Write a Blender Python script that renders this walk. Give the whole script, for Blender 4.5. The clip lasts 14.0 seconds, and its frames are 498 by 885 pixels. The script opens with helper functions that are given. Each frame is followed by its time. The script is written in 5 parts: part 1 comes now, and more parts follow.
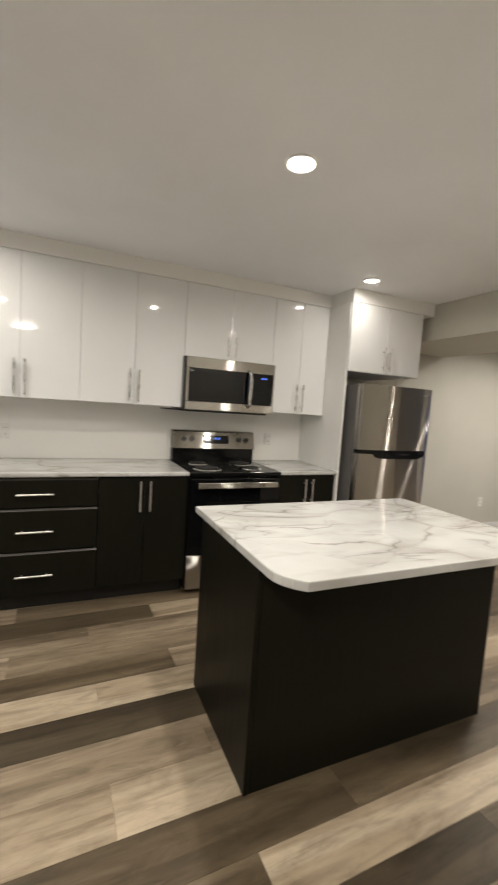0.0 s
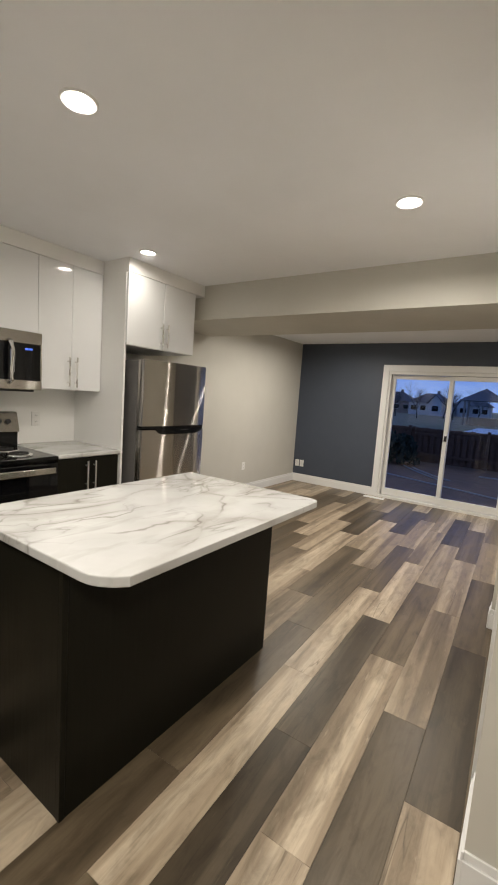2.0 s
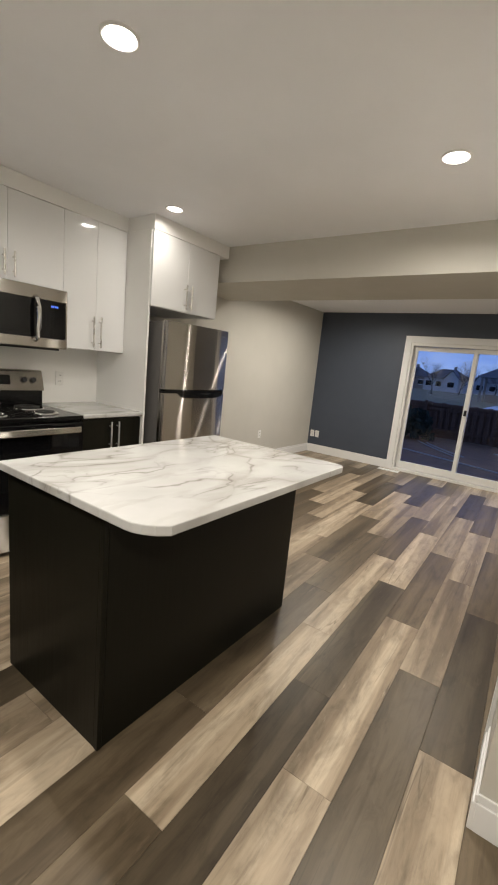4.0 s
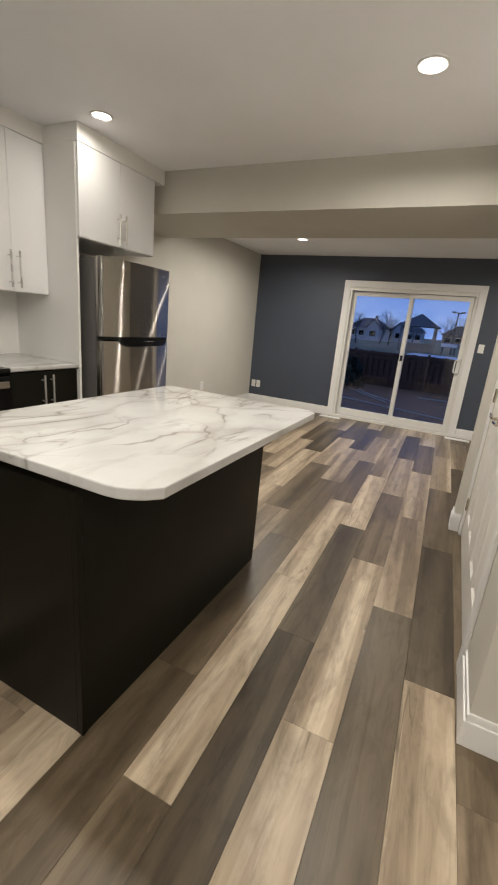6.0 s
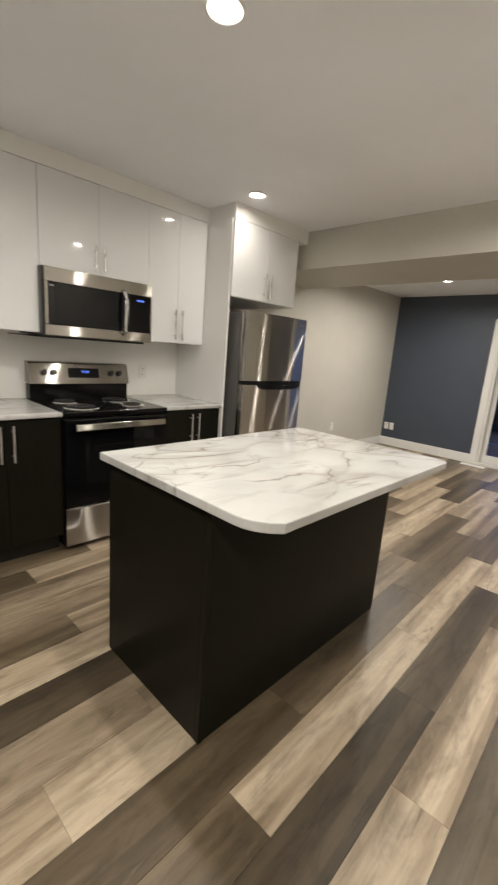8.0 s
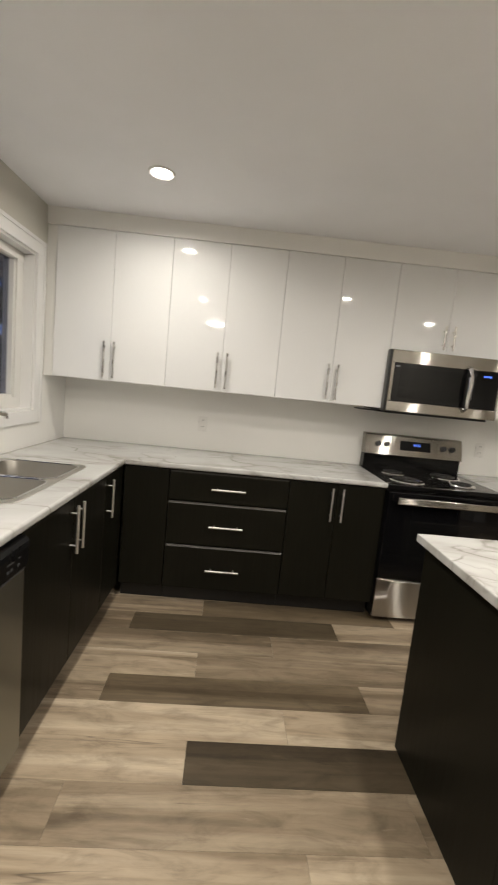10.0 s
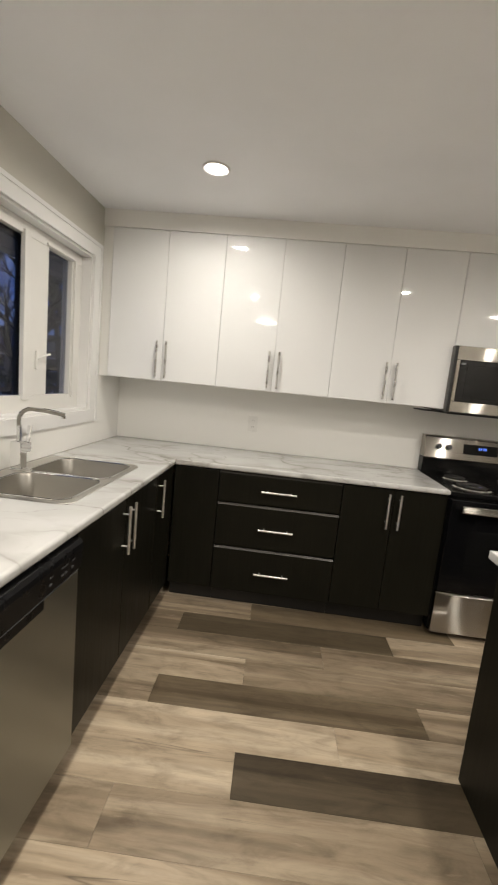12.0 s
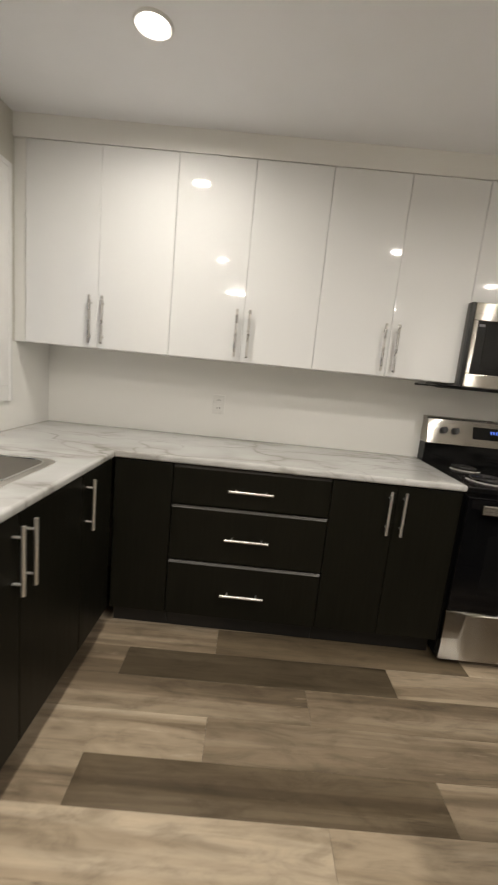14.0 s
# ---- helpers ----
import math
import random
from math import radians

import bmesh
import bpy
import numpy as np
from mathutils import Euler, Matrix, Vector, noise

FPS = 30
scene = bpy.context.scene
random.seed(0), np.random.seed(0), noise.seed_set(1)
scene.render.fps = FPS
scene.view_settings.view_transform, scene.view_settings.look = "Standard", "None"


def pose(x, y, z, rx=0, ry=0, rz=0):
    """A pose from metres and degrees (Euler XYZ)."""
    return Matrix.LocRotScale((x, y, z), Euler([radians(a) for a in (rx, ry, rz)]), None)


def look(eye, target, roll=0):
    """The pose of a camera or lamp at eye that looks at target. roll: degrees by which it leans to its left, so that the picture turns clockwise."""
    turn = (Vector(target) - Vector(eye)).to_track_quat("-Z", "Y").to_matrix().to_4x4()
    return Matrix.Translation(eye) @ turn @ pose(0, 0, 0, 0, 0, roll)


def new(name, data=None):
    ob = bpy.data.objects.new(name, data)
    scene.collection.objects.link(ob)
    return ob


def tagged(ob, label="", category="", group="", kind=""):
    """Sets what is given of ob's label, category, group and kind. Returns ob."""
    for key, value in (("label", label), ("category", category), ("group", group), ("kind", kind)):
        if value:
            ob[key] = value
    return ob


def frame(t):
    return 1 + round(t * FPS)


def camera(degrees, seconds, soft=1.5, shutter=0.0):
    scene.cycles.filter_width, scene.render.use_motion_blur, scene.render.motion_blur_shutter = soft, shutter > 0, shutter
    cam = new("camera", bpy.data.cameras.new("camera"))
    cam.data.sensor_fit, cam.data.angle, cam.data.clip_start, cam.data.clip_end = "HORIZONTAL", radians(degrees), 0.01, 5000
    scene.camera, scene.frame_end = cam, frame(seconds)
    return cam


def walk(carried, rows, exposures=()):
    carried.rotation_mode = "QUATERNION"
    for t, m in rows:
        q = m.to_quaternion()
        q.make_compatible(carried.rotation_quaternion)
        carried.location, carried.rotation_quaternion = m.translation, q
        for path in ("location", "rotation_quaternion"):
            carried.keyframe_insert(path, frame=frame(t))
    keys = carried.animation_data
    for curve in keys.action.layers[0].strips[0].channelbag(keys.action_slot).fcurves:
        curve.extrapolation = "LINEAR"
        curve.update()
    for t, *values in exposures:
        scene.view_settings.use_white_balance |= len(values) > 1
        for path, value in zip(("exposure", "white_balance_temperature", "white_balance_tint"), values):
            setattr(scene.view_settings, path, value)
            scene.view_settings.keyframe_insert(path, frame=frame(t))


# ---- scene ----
cam = camera(62.0, 14.0, 1.9, 0.3)
PATH = [
    (0, (0.017, -0.015, 1.438), (0.83, 1.804, 1.263), 3.8),
    (0.5, (0.087, -0.029, 1.456), (1.298, 1.551, 1.272), 4.4),
    (1, (0.103, -0.007, 1.446), (1.595, 1.31, 1.243), 4.7),
    (1.5, (0.03, 0.048, 1.452), (1.65, 1.197, 1.217), 3.8),
    (2, (-0.054, 0.115, 1.456), (1.591, 1.23, 1.228), 4.0),
    (2.5, (-0.099, 0.16, 1.448), (1.537, 1.285, 1.209), 5.0),
    (3, (-0.109, 0.17, 1.435), (1.518, 1.299, 1.152), 5.4),
    (5.3, (-0.12, 0.262, 1.347), (1.509, 1.302, 0.83), 5.5),
    (5.5, (-0.116, 0.301, 1.338), (1.545, 1.279, 0.805), 5.7),
    (6, (-0.081, 0.413, 1.338), (1.661, 1.222, 0.78), 5.3),
    (6.5, (-0.058, 0.486, 1.327), (1.717, 1.215, 0.764), 5.6),
    (7, (-0.061, 0.493, 1.325), (1.685, 1.297, 0.773), 5.6),
    (7.5, (-0.091, 0.435, 1.344), (1.54, 1.478, 0.844), 4.9),
    (8, (-0.154, 0.345, 1.381), (1.261, 1.691, 0.949), 4.4),
    (8.5, (-0.199, 0.31, 1.416), (0.942, 1.91, 1.039), 3.9),
    (9, (-0.164, 0.336, 1.416), (0.627, 2.147, 1.109), 3.9),
    (9.2, (-0.124, 0.34, 1.414), (0.505, 2.218, 1.136), 4.5),
    (11.3, (-0.201, 0.347, 1.46), (-0.49, 2.311, 1.215), 4.6),
    (11.5, (-0.198, 0.351, 1.45), (-0.476, 2.316, 1.196), 4.7),
    (12, (-0.178, 0.416, 1.442), (-0.323, 2.39, 1.156), 5.6),
    (12.5, (-0.216, 0.526, 1.417), (-0.212, 2.498, 1.087), 6.1),
    (13, (-0.254, 0.631, 1.386), (-0.271, 2.589, 0.978), 5.6),
    (13.5, (-0.245, 0.81, 1.372), (-0.43, 2.761, 0.976), 5.5),
    (14, (-0.159, 0.997, 1.36), (-0.179, 2.967, 1.017), 5.6),
]

SKY, WATTS, WARM, LENS_GLOW = 1.25, 16.2, (1.0, 0.929, 0.825), 14.0
walk(cam, [(t, look(eye, target, roll)) for t, eye, target, roll in PATH], [(0, -0.02), (0.5, 0.02), (1, -0.06), (3, 0.0), (5.3, 0.0), (6.5, -0.10), (8.5, 0.05), (9.2, -0.02), (12, 0.05), (14, -0.02)])

# ---- world and lights ----
world = bpy.data.worlds.new("dusk_sky")
scene.world = world
world.use_nodes = True
wn, wl = world.node_tree.nodes, world.node_tree.links
wn.clear()
w_out = wn.new("ShaderNodeOutputWorld")
w_bg = wn.new("ShaderNodeBackground")
w_co = wn.new("ShaderNodeTexCoord")
w_sep = wn.new("ShaderNodeSeparateXYZ")
w_ramp = wn.new("ShaderNodeValToRGB")
w_ramp.color_ramp.elements[0].position, w_ramp.color_ramp.elements[0].color = 0.0, (0.17, 0.29, 0.66, 1)
w_ramp.color_ramp.elements[1].position, w_ramp.color_ramp.elements[1].color = 0.55, (0.045, 0.115, 0.38, 1)
w_mid = w_ramp.color_ramp.elements.new(0.16)
w_mid.color = (0.085, 0.185, 0.56, 1)
wl.new(w_co.outputs["Generated"], w_sep.inputs[0])
wl.new(w_sep.outputs["Z"], w_ramp.inputs[0])
w_cl = wn.new("ShaderNodeTexNoise")
w_cl.inputs["Scale"].default_value, w_cl.inputs["Detail"].default_value = 3.0, 5.0
w_cmap = wn.new("ShaderNodeMapping")
w_cmap.inputs["Scale"].default_value = (1, 1, 4)
wl.new(w_co.outputs["Generated"], w_cmap.inputs[0])
wl.new(w_cmap.outputs[0], w_cl.inputs["Vector"])
w_mix = wn.new("ShaderNodeMixRGB")
w_mix.inputs[2].default_value = (0.25, 0.36, 0.66, 1)
w_cr = wn.new("ShaderNodeValToRGB")
w_cr.color_ramp.elements[0].position, w_cr.color_ramp.elements[1].position = 0.48, 0.72
wl.new(w_cl.outputs["Fac"], w_cr.inputs[0])
wl.new(w_cr.outputs[0], w_mix.inputs[0])
wl.new(w_ramp.outputs[0], w_mix.inputs[1])
wl.new(w_mix.outputs[0], w_bg.inputs["Color"])
wl.new(w_bg.outputs[0], w_out.inputs[0])
w_bg.inputs["Strength"].default_value = SKY

# recessed lamps: place and share of the usual output; the last three are unseen additions
LAMPS = [(-0.628, 2.586, 2.46, 0.62), (-0.66, 0.80, 2.46, 1.42), (0.891, 1.594, 2.46, 1.14), (2.145, 2.636, 2.46, 0.21), (2.152, 0.751, 2.46, 1.35),
         # all but the first here: added out of view, for brightness and the beam's slanted shadow
         (5.30, 2.43, 2.39, 1.15), (4.42, 2.43, 2.39, 1.15), (4.42, 0.75, 2.39, 1.15), (5.30, -0.45, 2.39, 1.15)]
for lx, ly, lz, share in LAMPS:
    lamp = bpy.data.lights.new("downlight_glow", "AREA")
    lamp.shape, lamp.size, lamp.spread = "DISK", 0.098, radians(168)
    lamp.energy, lamp.color = WATTS * share, WARM
    lo = new("downlight_glow", lamp)
    lo.matrix_world = pose(lx, ly, lz - 0.004)
lamp = bpy.data.lights.new("dome_glow", "AREA")
lamp.shape, lamp.size, lamp.energy, lamp.color = "DISK", 0.28, WATTS * 1.9, WARM
new("dome_glow", lamp).matrix_world = pose(-0.56, -0.5, 2.355)


# ---- materials ----
def material(name):
    m = bpy.data.materials.new(name)
    m.use_nodes = True
    n = m.node_tree.nodes
    return m, n, m.node_tree.links, n["Principled BSDF"]


def coords(n, l, scale=(1, 1, 1), spread=0.0):
    """Object coordinates, scaled; spread shifts them by a random amount for each object."""
    tc, mp = n.new("ShaderNodeTexCoord"), n.new("ShaderNodeMapping")
    mp.inputs["Scale"].default_value = scale
    l.new(tc.outputs["Object"], mp.inputs["Vector"])
    if spread:
        info, mul, cmb = n.new("ShaderNodeObjectInfo"), n.new("ShaderNodeMath"), n.new("ShaderNodeCombineXYZ")
        mul.operation = "MULTIPLY"
        mul.inputs[1].default_value = spread
        l.new(info.outputs["Random"], mul.inputs[0])
        for k in range(3):
            l.new(mul.outputs[0], cmb.inputs[k])
        l.new(cmb.outputs[0], mp.inputs["Location"])
    return mp.outputs[0]


def noise_tex(n, l, vec, scale, detail=4.0, rough=0.55, distort=0.0):
    t = n.new("ShaderNodeTexNoise")
    t.inputs["Scale"].default_value, t.inputs["Detail"].default_value = scale, detail
    t.inputs["Roughness"].default_value, t.inputs["Distortion"].default_value = rough, distort
    l.new(vec, t.inputs["Vector"])
    return t.outputs["Fac"]


def ramp(n, l, fac, stops):
    r = n.new("ShaderNodeValToRGB")
    e = r.color_ramp.elements
    while len(e) < len(stops):
        e.new(0.5)
    for k, (p, c) in enumerate(stops):
        e[k].position, e[k].color = p, (*c, 1) if len(c) == 3 else c
    l.new(fac, r.inputs[0])
    return r.outputs[0]


def blend(n, l, fac, a, b, how="MIX"):
    m = n.new("ShaderNodeMixRGB")
    m.blend_type = how
    for k, v in ((0, fac), (1, a), (2, b)):
        if isinstance(v, (int, float)):
            m.inputs[k].default_value = v
        elif isinstance(v, tuple):
            m.inputs[k].default_value = (*v, 1)
        else:
            l.new(v, m.inputs[k])
    return m.outputs[0]


def relief(n, l, bsdf, height, strength, dist=0.002):
    b = n.new("ShaderNodeBump")
    b.inputs["Strength"].default_value, b.inputs["Distance"].default_value = strength, dist
    l.new(height, b.inputs["Height"])
    l.new(b.outputs[0], bsdf.inputs["Normal"])


def surface(name, color, rough=0.5, metal=0.0, vary=0.06, scale=6.0, bump=0.05, bump_scale=220.0, coat=0.0, rough_vary=0.06):
    """A plain surface with soft unevenness in colour and gloss, and fine relief."""
    m, n, l, b = material(name)
    v = coords(n, l)
    f = noise_tex(n, l, v, scale, 5)
    lo, hi = tuple(c * (1 - vary) for c in color), tuple(min(1, c * (1 + vary)) for c in color)
    l.new(ramp(n, l, f, [(0.3, lo), (0.7, hi)]), b.inputs["Base Color"])
    f2 = noise_tex(n, l, v, scale * 3.3, 4)
    l.new(ramp(n, l, f2, [(0.3, (max(0, rough - rough_vary),) * 3), (0.7, (rough + rough_vary,) * 3)]), b.inputs["Roughness"])
    b.inputs["Metallic"].default_value = metal
    if coat:
        b.inputs["Coat Weight"].default_value, b.inputs["Coat Roughness"].default_value = coat, 0.04
    if bump:
        relief(n, l, b, noise_tex(n, l, v, bump_scale, 2), bump, 0.001)
    return m


def steel(name, color=(0.50, 0.48, 0.45), rough=0.34, along=(2, 2, 260), grain=0.9):
    """Brushed stainless steel; along is the stretch of the brushing."""
    m, n, l, b = material(name)
    v = coords(n, l, along)
    f = noise_tex(n, l, v, 3.0, 3)
    l.new(ramp(n, l, f, [(0.25, tuple(c * 0.96 for c in color)), (0.75, color)]), b.inputs["Base Color"])
    b.inputs["Roughness"].default_value = rough
    b.inputs["Metallic"].default_value = 1.0
    if grain:
        tg = n.new("ShaderNodeTangent")
        tg.direction_type, tg.axis = "RADIAL", "Z"
        l.new(tg.outputs[0], b.inputs["Tangent"])
        b.inputs["Anisotropic"].default_value, b.inputs["Anisotropic Rotation"].default_value = grain, 0.25
    return m


def streaked_steel(name, color, rough, grain):
    """Polished steel brushed across, which draws reflections out upright into narrow streaks."""
    m, n, l, b = material(name)
    n.remove(b)
    gl, tg = n.new("ShaderNodeBsdfAnisotropic"), n.new("ShaderNodeTangent")
    tg.direction_type, tg.axis = "RADIAL", "Z"
    f = noise_tex(n, l, coords(n, l, (2, 2, 240)), 3.0, 3)
    l.new(ramp(n, l, f, [(0.25, tuple(c * 0.95 for c in color)), (0.75, color)]), gl.inputs["Color"])
    gl.inputs["Roughness"].default_value, gl.inputs["Anisotropy"].default_value = rough, grain
    l.new(tg.outputs[0], gl.inputs["Tangent"])
    l.new(gl.outputs[0], n["Material Output"].inputs[0])
    return m


def plank_wood(name, base, dark, pale, cracks=1.0):
    """Oak-look vinyl plank, grain along x: broad soft bands across its width, mottling, flame figure, flecks, a few splits and knots; each plank shifted at random."""
    m, n, l, b = material(name)
    v = coords(n, l, (1.0, 1.0, 1.0), 37.0)

    def field(scale, size, detail, rough, distort):
        mp = n.new("ShaderNodeMapping")
        mp.inputs["Scale"].default_value = (*scale, 1)
        l.new(v, mp.inputs[0])
        return noise_tex(n, l, mp.outputs[0], size, detail, rough, distort)

    def times(a, c):
        t = n.new("ShaderNodeMath")
        t.operation = "MULTIPLY"
        l.new(a, t.inputs[0])
        if isinstance(c, float):
            t.inputs[1].default_value = c
        else:
            l.new(c, t.inputs[1])
        return t.outputs[0]

    broad = field((0.30, 7.5), 1.0, 2.0, 0.45, 0.3)
    c = ramp(n, l, broad, [(0.41, dark), (0.465, base), (0.53, base), (0.585, pale)])
    mottle = field((4.5, 15.0), 1.0, 6, 0.66, 0.6)
    c = blend(n, l, 1.0, c, ramp(n, l, mottle, [(0.30, (0.64, 0.63, 0.615)), (0.50, (1, 1, 1)), (0.72, (1.20, 1.20, 1.19))]), "MULTIPLY")
    flame = field((1.0, 15.0), 1.0, 4, 0.55, 1.2)
    c = blend(n, l, 1.0, c, ramp(n, l, flame, [(0.36, (0.80, 0.79, 0.775)), (0.47, (1, 1, 1)), (0.60, (1, 1, 1)), (0.70, (1.09, 1.09, 1.08))]), "MULTIPLY")
    fine = field((3.5, 85.0), 1.6, 5, 0.65, 0.2)
    c = blend(n, l, 0.4, c, ramp(n, l, fine, [(0.28, (0.70, 0.68, 0.66)), (0.5, (1, 1, 1)), (0.8, (1.06, 1.05, 1.04))]), "MULTIPLY")
    speck = ramp(n, l, field((7.0, 42.0), 1.0, 3, 0.6, 0.2), [(0.64, (0, 0, 0)), (0.74, (0.55, 0.55, 0.55))])
    c = blend(n, l, speck, c, pale)
    split = ramp(n, l, field((0.45, 11.0), 1.0, 3, 0.5, 0.12), [(0.490, (0, 0, 0)), (0.5, (1, 1, 1)), (0.506, (0, 0, 0))])
    gate = ramp(n, l, field((1.2, 4.0), 1.0, 1, 0.4, 0.0), [(0.56, (0, 0, 0)), (0.64, (0.8, 0.8, 0.8))])
    c = blend(n, l, times(times(split, gate), cracks), c, tuple(x * 0.34 for x in dark))
    crack = ramp(n, l, field((1.3, 36.0), 1.3, 2, 0.5, 0.3), [(0.70, (0, 0, 0)), (0.735, (0.7, 0.7, 0.7))])
    c = blend(n, l, times(times(crack, gate), cracks), c, tuple(x * 0.42 for x in dark))
    vor_map, vor = n.new("ShaderNodeMapping"), n.new("ShaderNodeTexVoronoi")
    vor_map.inputs["Scale"].default_value = (1.6, 5.0, 1)
    l.new(v, vor_map.inputs[0])
    l.new(vor_map.outputs[0], vor.inputs["Vector"])
    vor.inputs["Scale"].default_value = 1.0
    knot = ramp(n, l, vor.outputs["Distance"], [(0.02, (0.65, 0.65, 0.65)), (0.06, (0.35, 0.35, 0.35)), (0.16, (0, 0, 0))])
    c = blend(n, l, knot, c, tuple(x * 0.55 for x in dark))
    l.new(c, b.inputs["Base Color"])
    l.new(ramp(n, l, mottle, [(0.3, (0.32,) * 3), (0.7, (0.44,) * 3)]), b.inputs["Roughness"])
    b.inputs["Specular IOR Level"].default_value = 0.32
    relief(n, l, b, fine, 0.10, 0.0008)
    return m


def marble(name):
    """White marble-look laminate: sparse long grey veins with soft halos, and a net of fainter ones."""
    m, n, l, b = material(name)
    v = coords(n, l)

    def veins(turn, scale, size, shift, width, rough, distort):
        mp = n.new("ShaderNodeMapping")
        mp.inputs["Rotation"].default_value = (0, 0, radians(turn))
        mp.inputs["Scale"].default_value, mp.inputs["Location"].default_value = scale, shift
        l.new(v, mp.inputs[0])
        f = noise_tex(n, l, mp.outputs[0], size, 3.5, rough, distort)
        return ramp(n, l, f, [(0.5 - width, (0, 0, 0)), (0.5, (1, 1, 1)), (0.5 + width * 0.5, (0, 0, 0))])

    def times(a, c, k=1.0):
        t = n.new("ShaderNodeMath")
        t.operation = "MULTIPLY"
        l.new(a, t.inputs[0])
        if isinstance(c, float):
            t.inputs[1].default_value = c
        else:
            l.new(c, t.inputs[1])
        return t.outputs[0]

    mask = ramp(n, l, noise_tex(n, l, v, 1.9, 2), [(0.44, (0.0,) * 3), (0.60, (1, 1, 1))])
    mask2 = ramp(n, l, noise_tex(n, l, v, 2.9, 2), [(0.46, (0.0,) * 3), (0.62, (1, 1, 1))])
    fine = veins(16, (0.7, 1.9, 1), 1.7, (2, 5, 0), 0.013, 0.6, 0.5)
    halo = veins(16, (0.7, 1.9, 1), 1.7, (2, 5, 0), 0.11, 0.6, 0.5)
    net = veins(-34, (0.8, 1.5, 1), 1.9, (4, 7, 1), 0.009, 0.55, 0.6)
    warp, off, add, cell = n.new("ShaderNodeTexNoise"), n.new("ShaderNodeVectorMath"), n.new("ShaderNodeVectorMath"), n.new("ShaderNodeTexVoronoi")
    warp.inputs["Scale"].default_value, warp.inputs["Detail"].default_value = 2.4, 3.5
    warp.inputs["Roughness"].default_value = 0.5
    l.new(v, warp.inputs["Vector"])
    off.operation, add.operation = "MULTIPLY_ADD", "ADD"
    off.inputs[1].default_value, off.inputs[2].default_value = (0.42, 0.42, 0.0), (-0.21, -0.21, 0.0)
    l.new(warp.outputs["Color"], off.inputs[0])
    l.new(v, add.inputs[0]), l.new(off.outputs[0], add.inputs[1])
    lay = n.new("ShaderNodeMapping")
    lay.inputs["Rotation"].default_value, lay.inputs["Scale"].default_value, lay.inputs["Location"].default_value = (0, 0, radians(-24)), (1.5, 2.9, 1), (0.3, 0.6, 0)
    l.new(add.outputs[0], lay.inputs[0])
    cell.feature = "DISTANCE_TO_EDGE"
    cell.voronoi_dimensions = "2D"
    cell.inputs["Scale"].default_value = 1.0
    l.new(lay.outputs[0], cell.inputs["Vector"])
    crease = ramp(n, l, cell.outputs["Distance"], [(0.0, (1, 1, 1)), (0.024, (0, 0, 0))])
    bloom = ramp(n, l, cell.outputs["Distance"], [(0.0, (1, 1, 1)), (0.07, (0.45, 0.45, 0.45)), (0.24, (0, 0, 0))])
    mask3 = ramp(n, l, noise_tex(n, l, v, 3.4, 3), [(0.42, (0.0,) * 3), (0.60, (1, 1, 1))])
    mask4 = ramp(n, l, noise_tex(n, l, lay.outputs[0], 1.1, 2), [(0.40, (0.0,) * 3), (0.62, (1, 1, 1))])
    cloud = noise_tex(n, l, v, 2.6, 4)
    c = ramp(n, l, cloud, [(0.3, (0.48, 0.48, 0.468)), (0.65, (0.56, 0.56, 0.55))])
    wisp = ramp(n, l, noise_tex(n, l, lay.outputs[0], 2.2, 5, 0.6, 0.6), [(0.52, (0, 0, 0)), (0.70, (1, 1, 1))])
    c = blend(n, l, times(times(wisp, mask4), 0.7), c, (0.40, 0.39, 0.365))
    c = blend(n, l, times(times(halo, mask), 0.78), c, (0.36, 0.35, 0.325))
    c = blend(n, l, times(times(bloom, mask4), 0.62), c, (0.34, 0.325, 0.295))
    c = blend(n, l, times(times(fine, mask), 0.75), c, (0.20, 0.188, 0.165))
    c = blend(n, l, times(times(net, mask2), 0.5), c, (0.28, 0.268, 0.245))
    c = blend(n, l, times(times(crease, mask3), 0.7), c, (0.19, 0.175, 0.150))
    l.new(c, b.inputs["Base Color"])
    b.inputs["Roughness"].default_value = 0.10
    b.inputs["Specular IOR Level"].default_value = 0.26
    relief(n, l, b, noise_tex(n, l, v, 160, 2), 0.03, 0.0005)
    return m


def clear_glass(name, tint=(1, 1, 1), rough=0.0):
    m, n, l, b = material(name)
    n.remove(b)
    tr, gl, mx, lw = n.new("ShaderNodeBsdfTransparent"), n.new("ShaderNodeBsdfGlossy"), n.new("ShaderNodeMixShader"), n.new("ShaderNodeLayerWeight")
    fr, gain = n.new("ShaderNodeMath"), n.new("ShaderNodeMath")
    fr.operation, gain.operation = "MULTIPLY_ADD", "POWER"
    gain.inputs[1].default_value, fr.inputs[1].default_value, fr.inputs[2].default_value = 4.0, 0.85, 0.035
    lw.inputs["Blend"].default_value = 0.5
    l.new(lw.outputs["Facing"], gain.inputs[0]), l.new(gain.outputs[0], fr.inputs[0])
    tr.inputs[0].default_value = (*tint, 1)
    gl.inputs["Roughness"].default_value = rough
    l.new(fr.outputs[0], mx.inputs[0]), l.new(tr.outputs[0], mx.inputs[1]), l.new(gl.outputs[0], mx.inputs[2])
    l.new(mx.outputs[0], n["Material Output"].inputs[0])
    return m


def glowing(name, color, strength):
    m, n, l, b = material(name)
    b.inputs["Base Color"].default_value = (*color, 1)
    b.inputs["Emission Color"].default_value = (*color, 1)
    b.inputs["Emission Strength"].default_value = strength
    return m


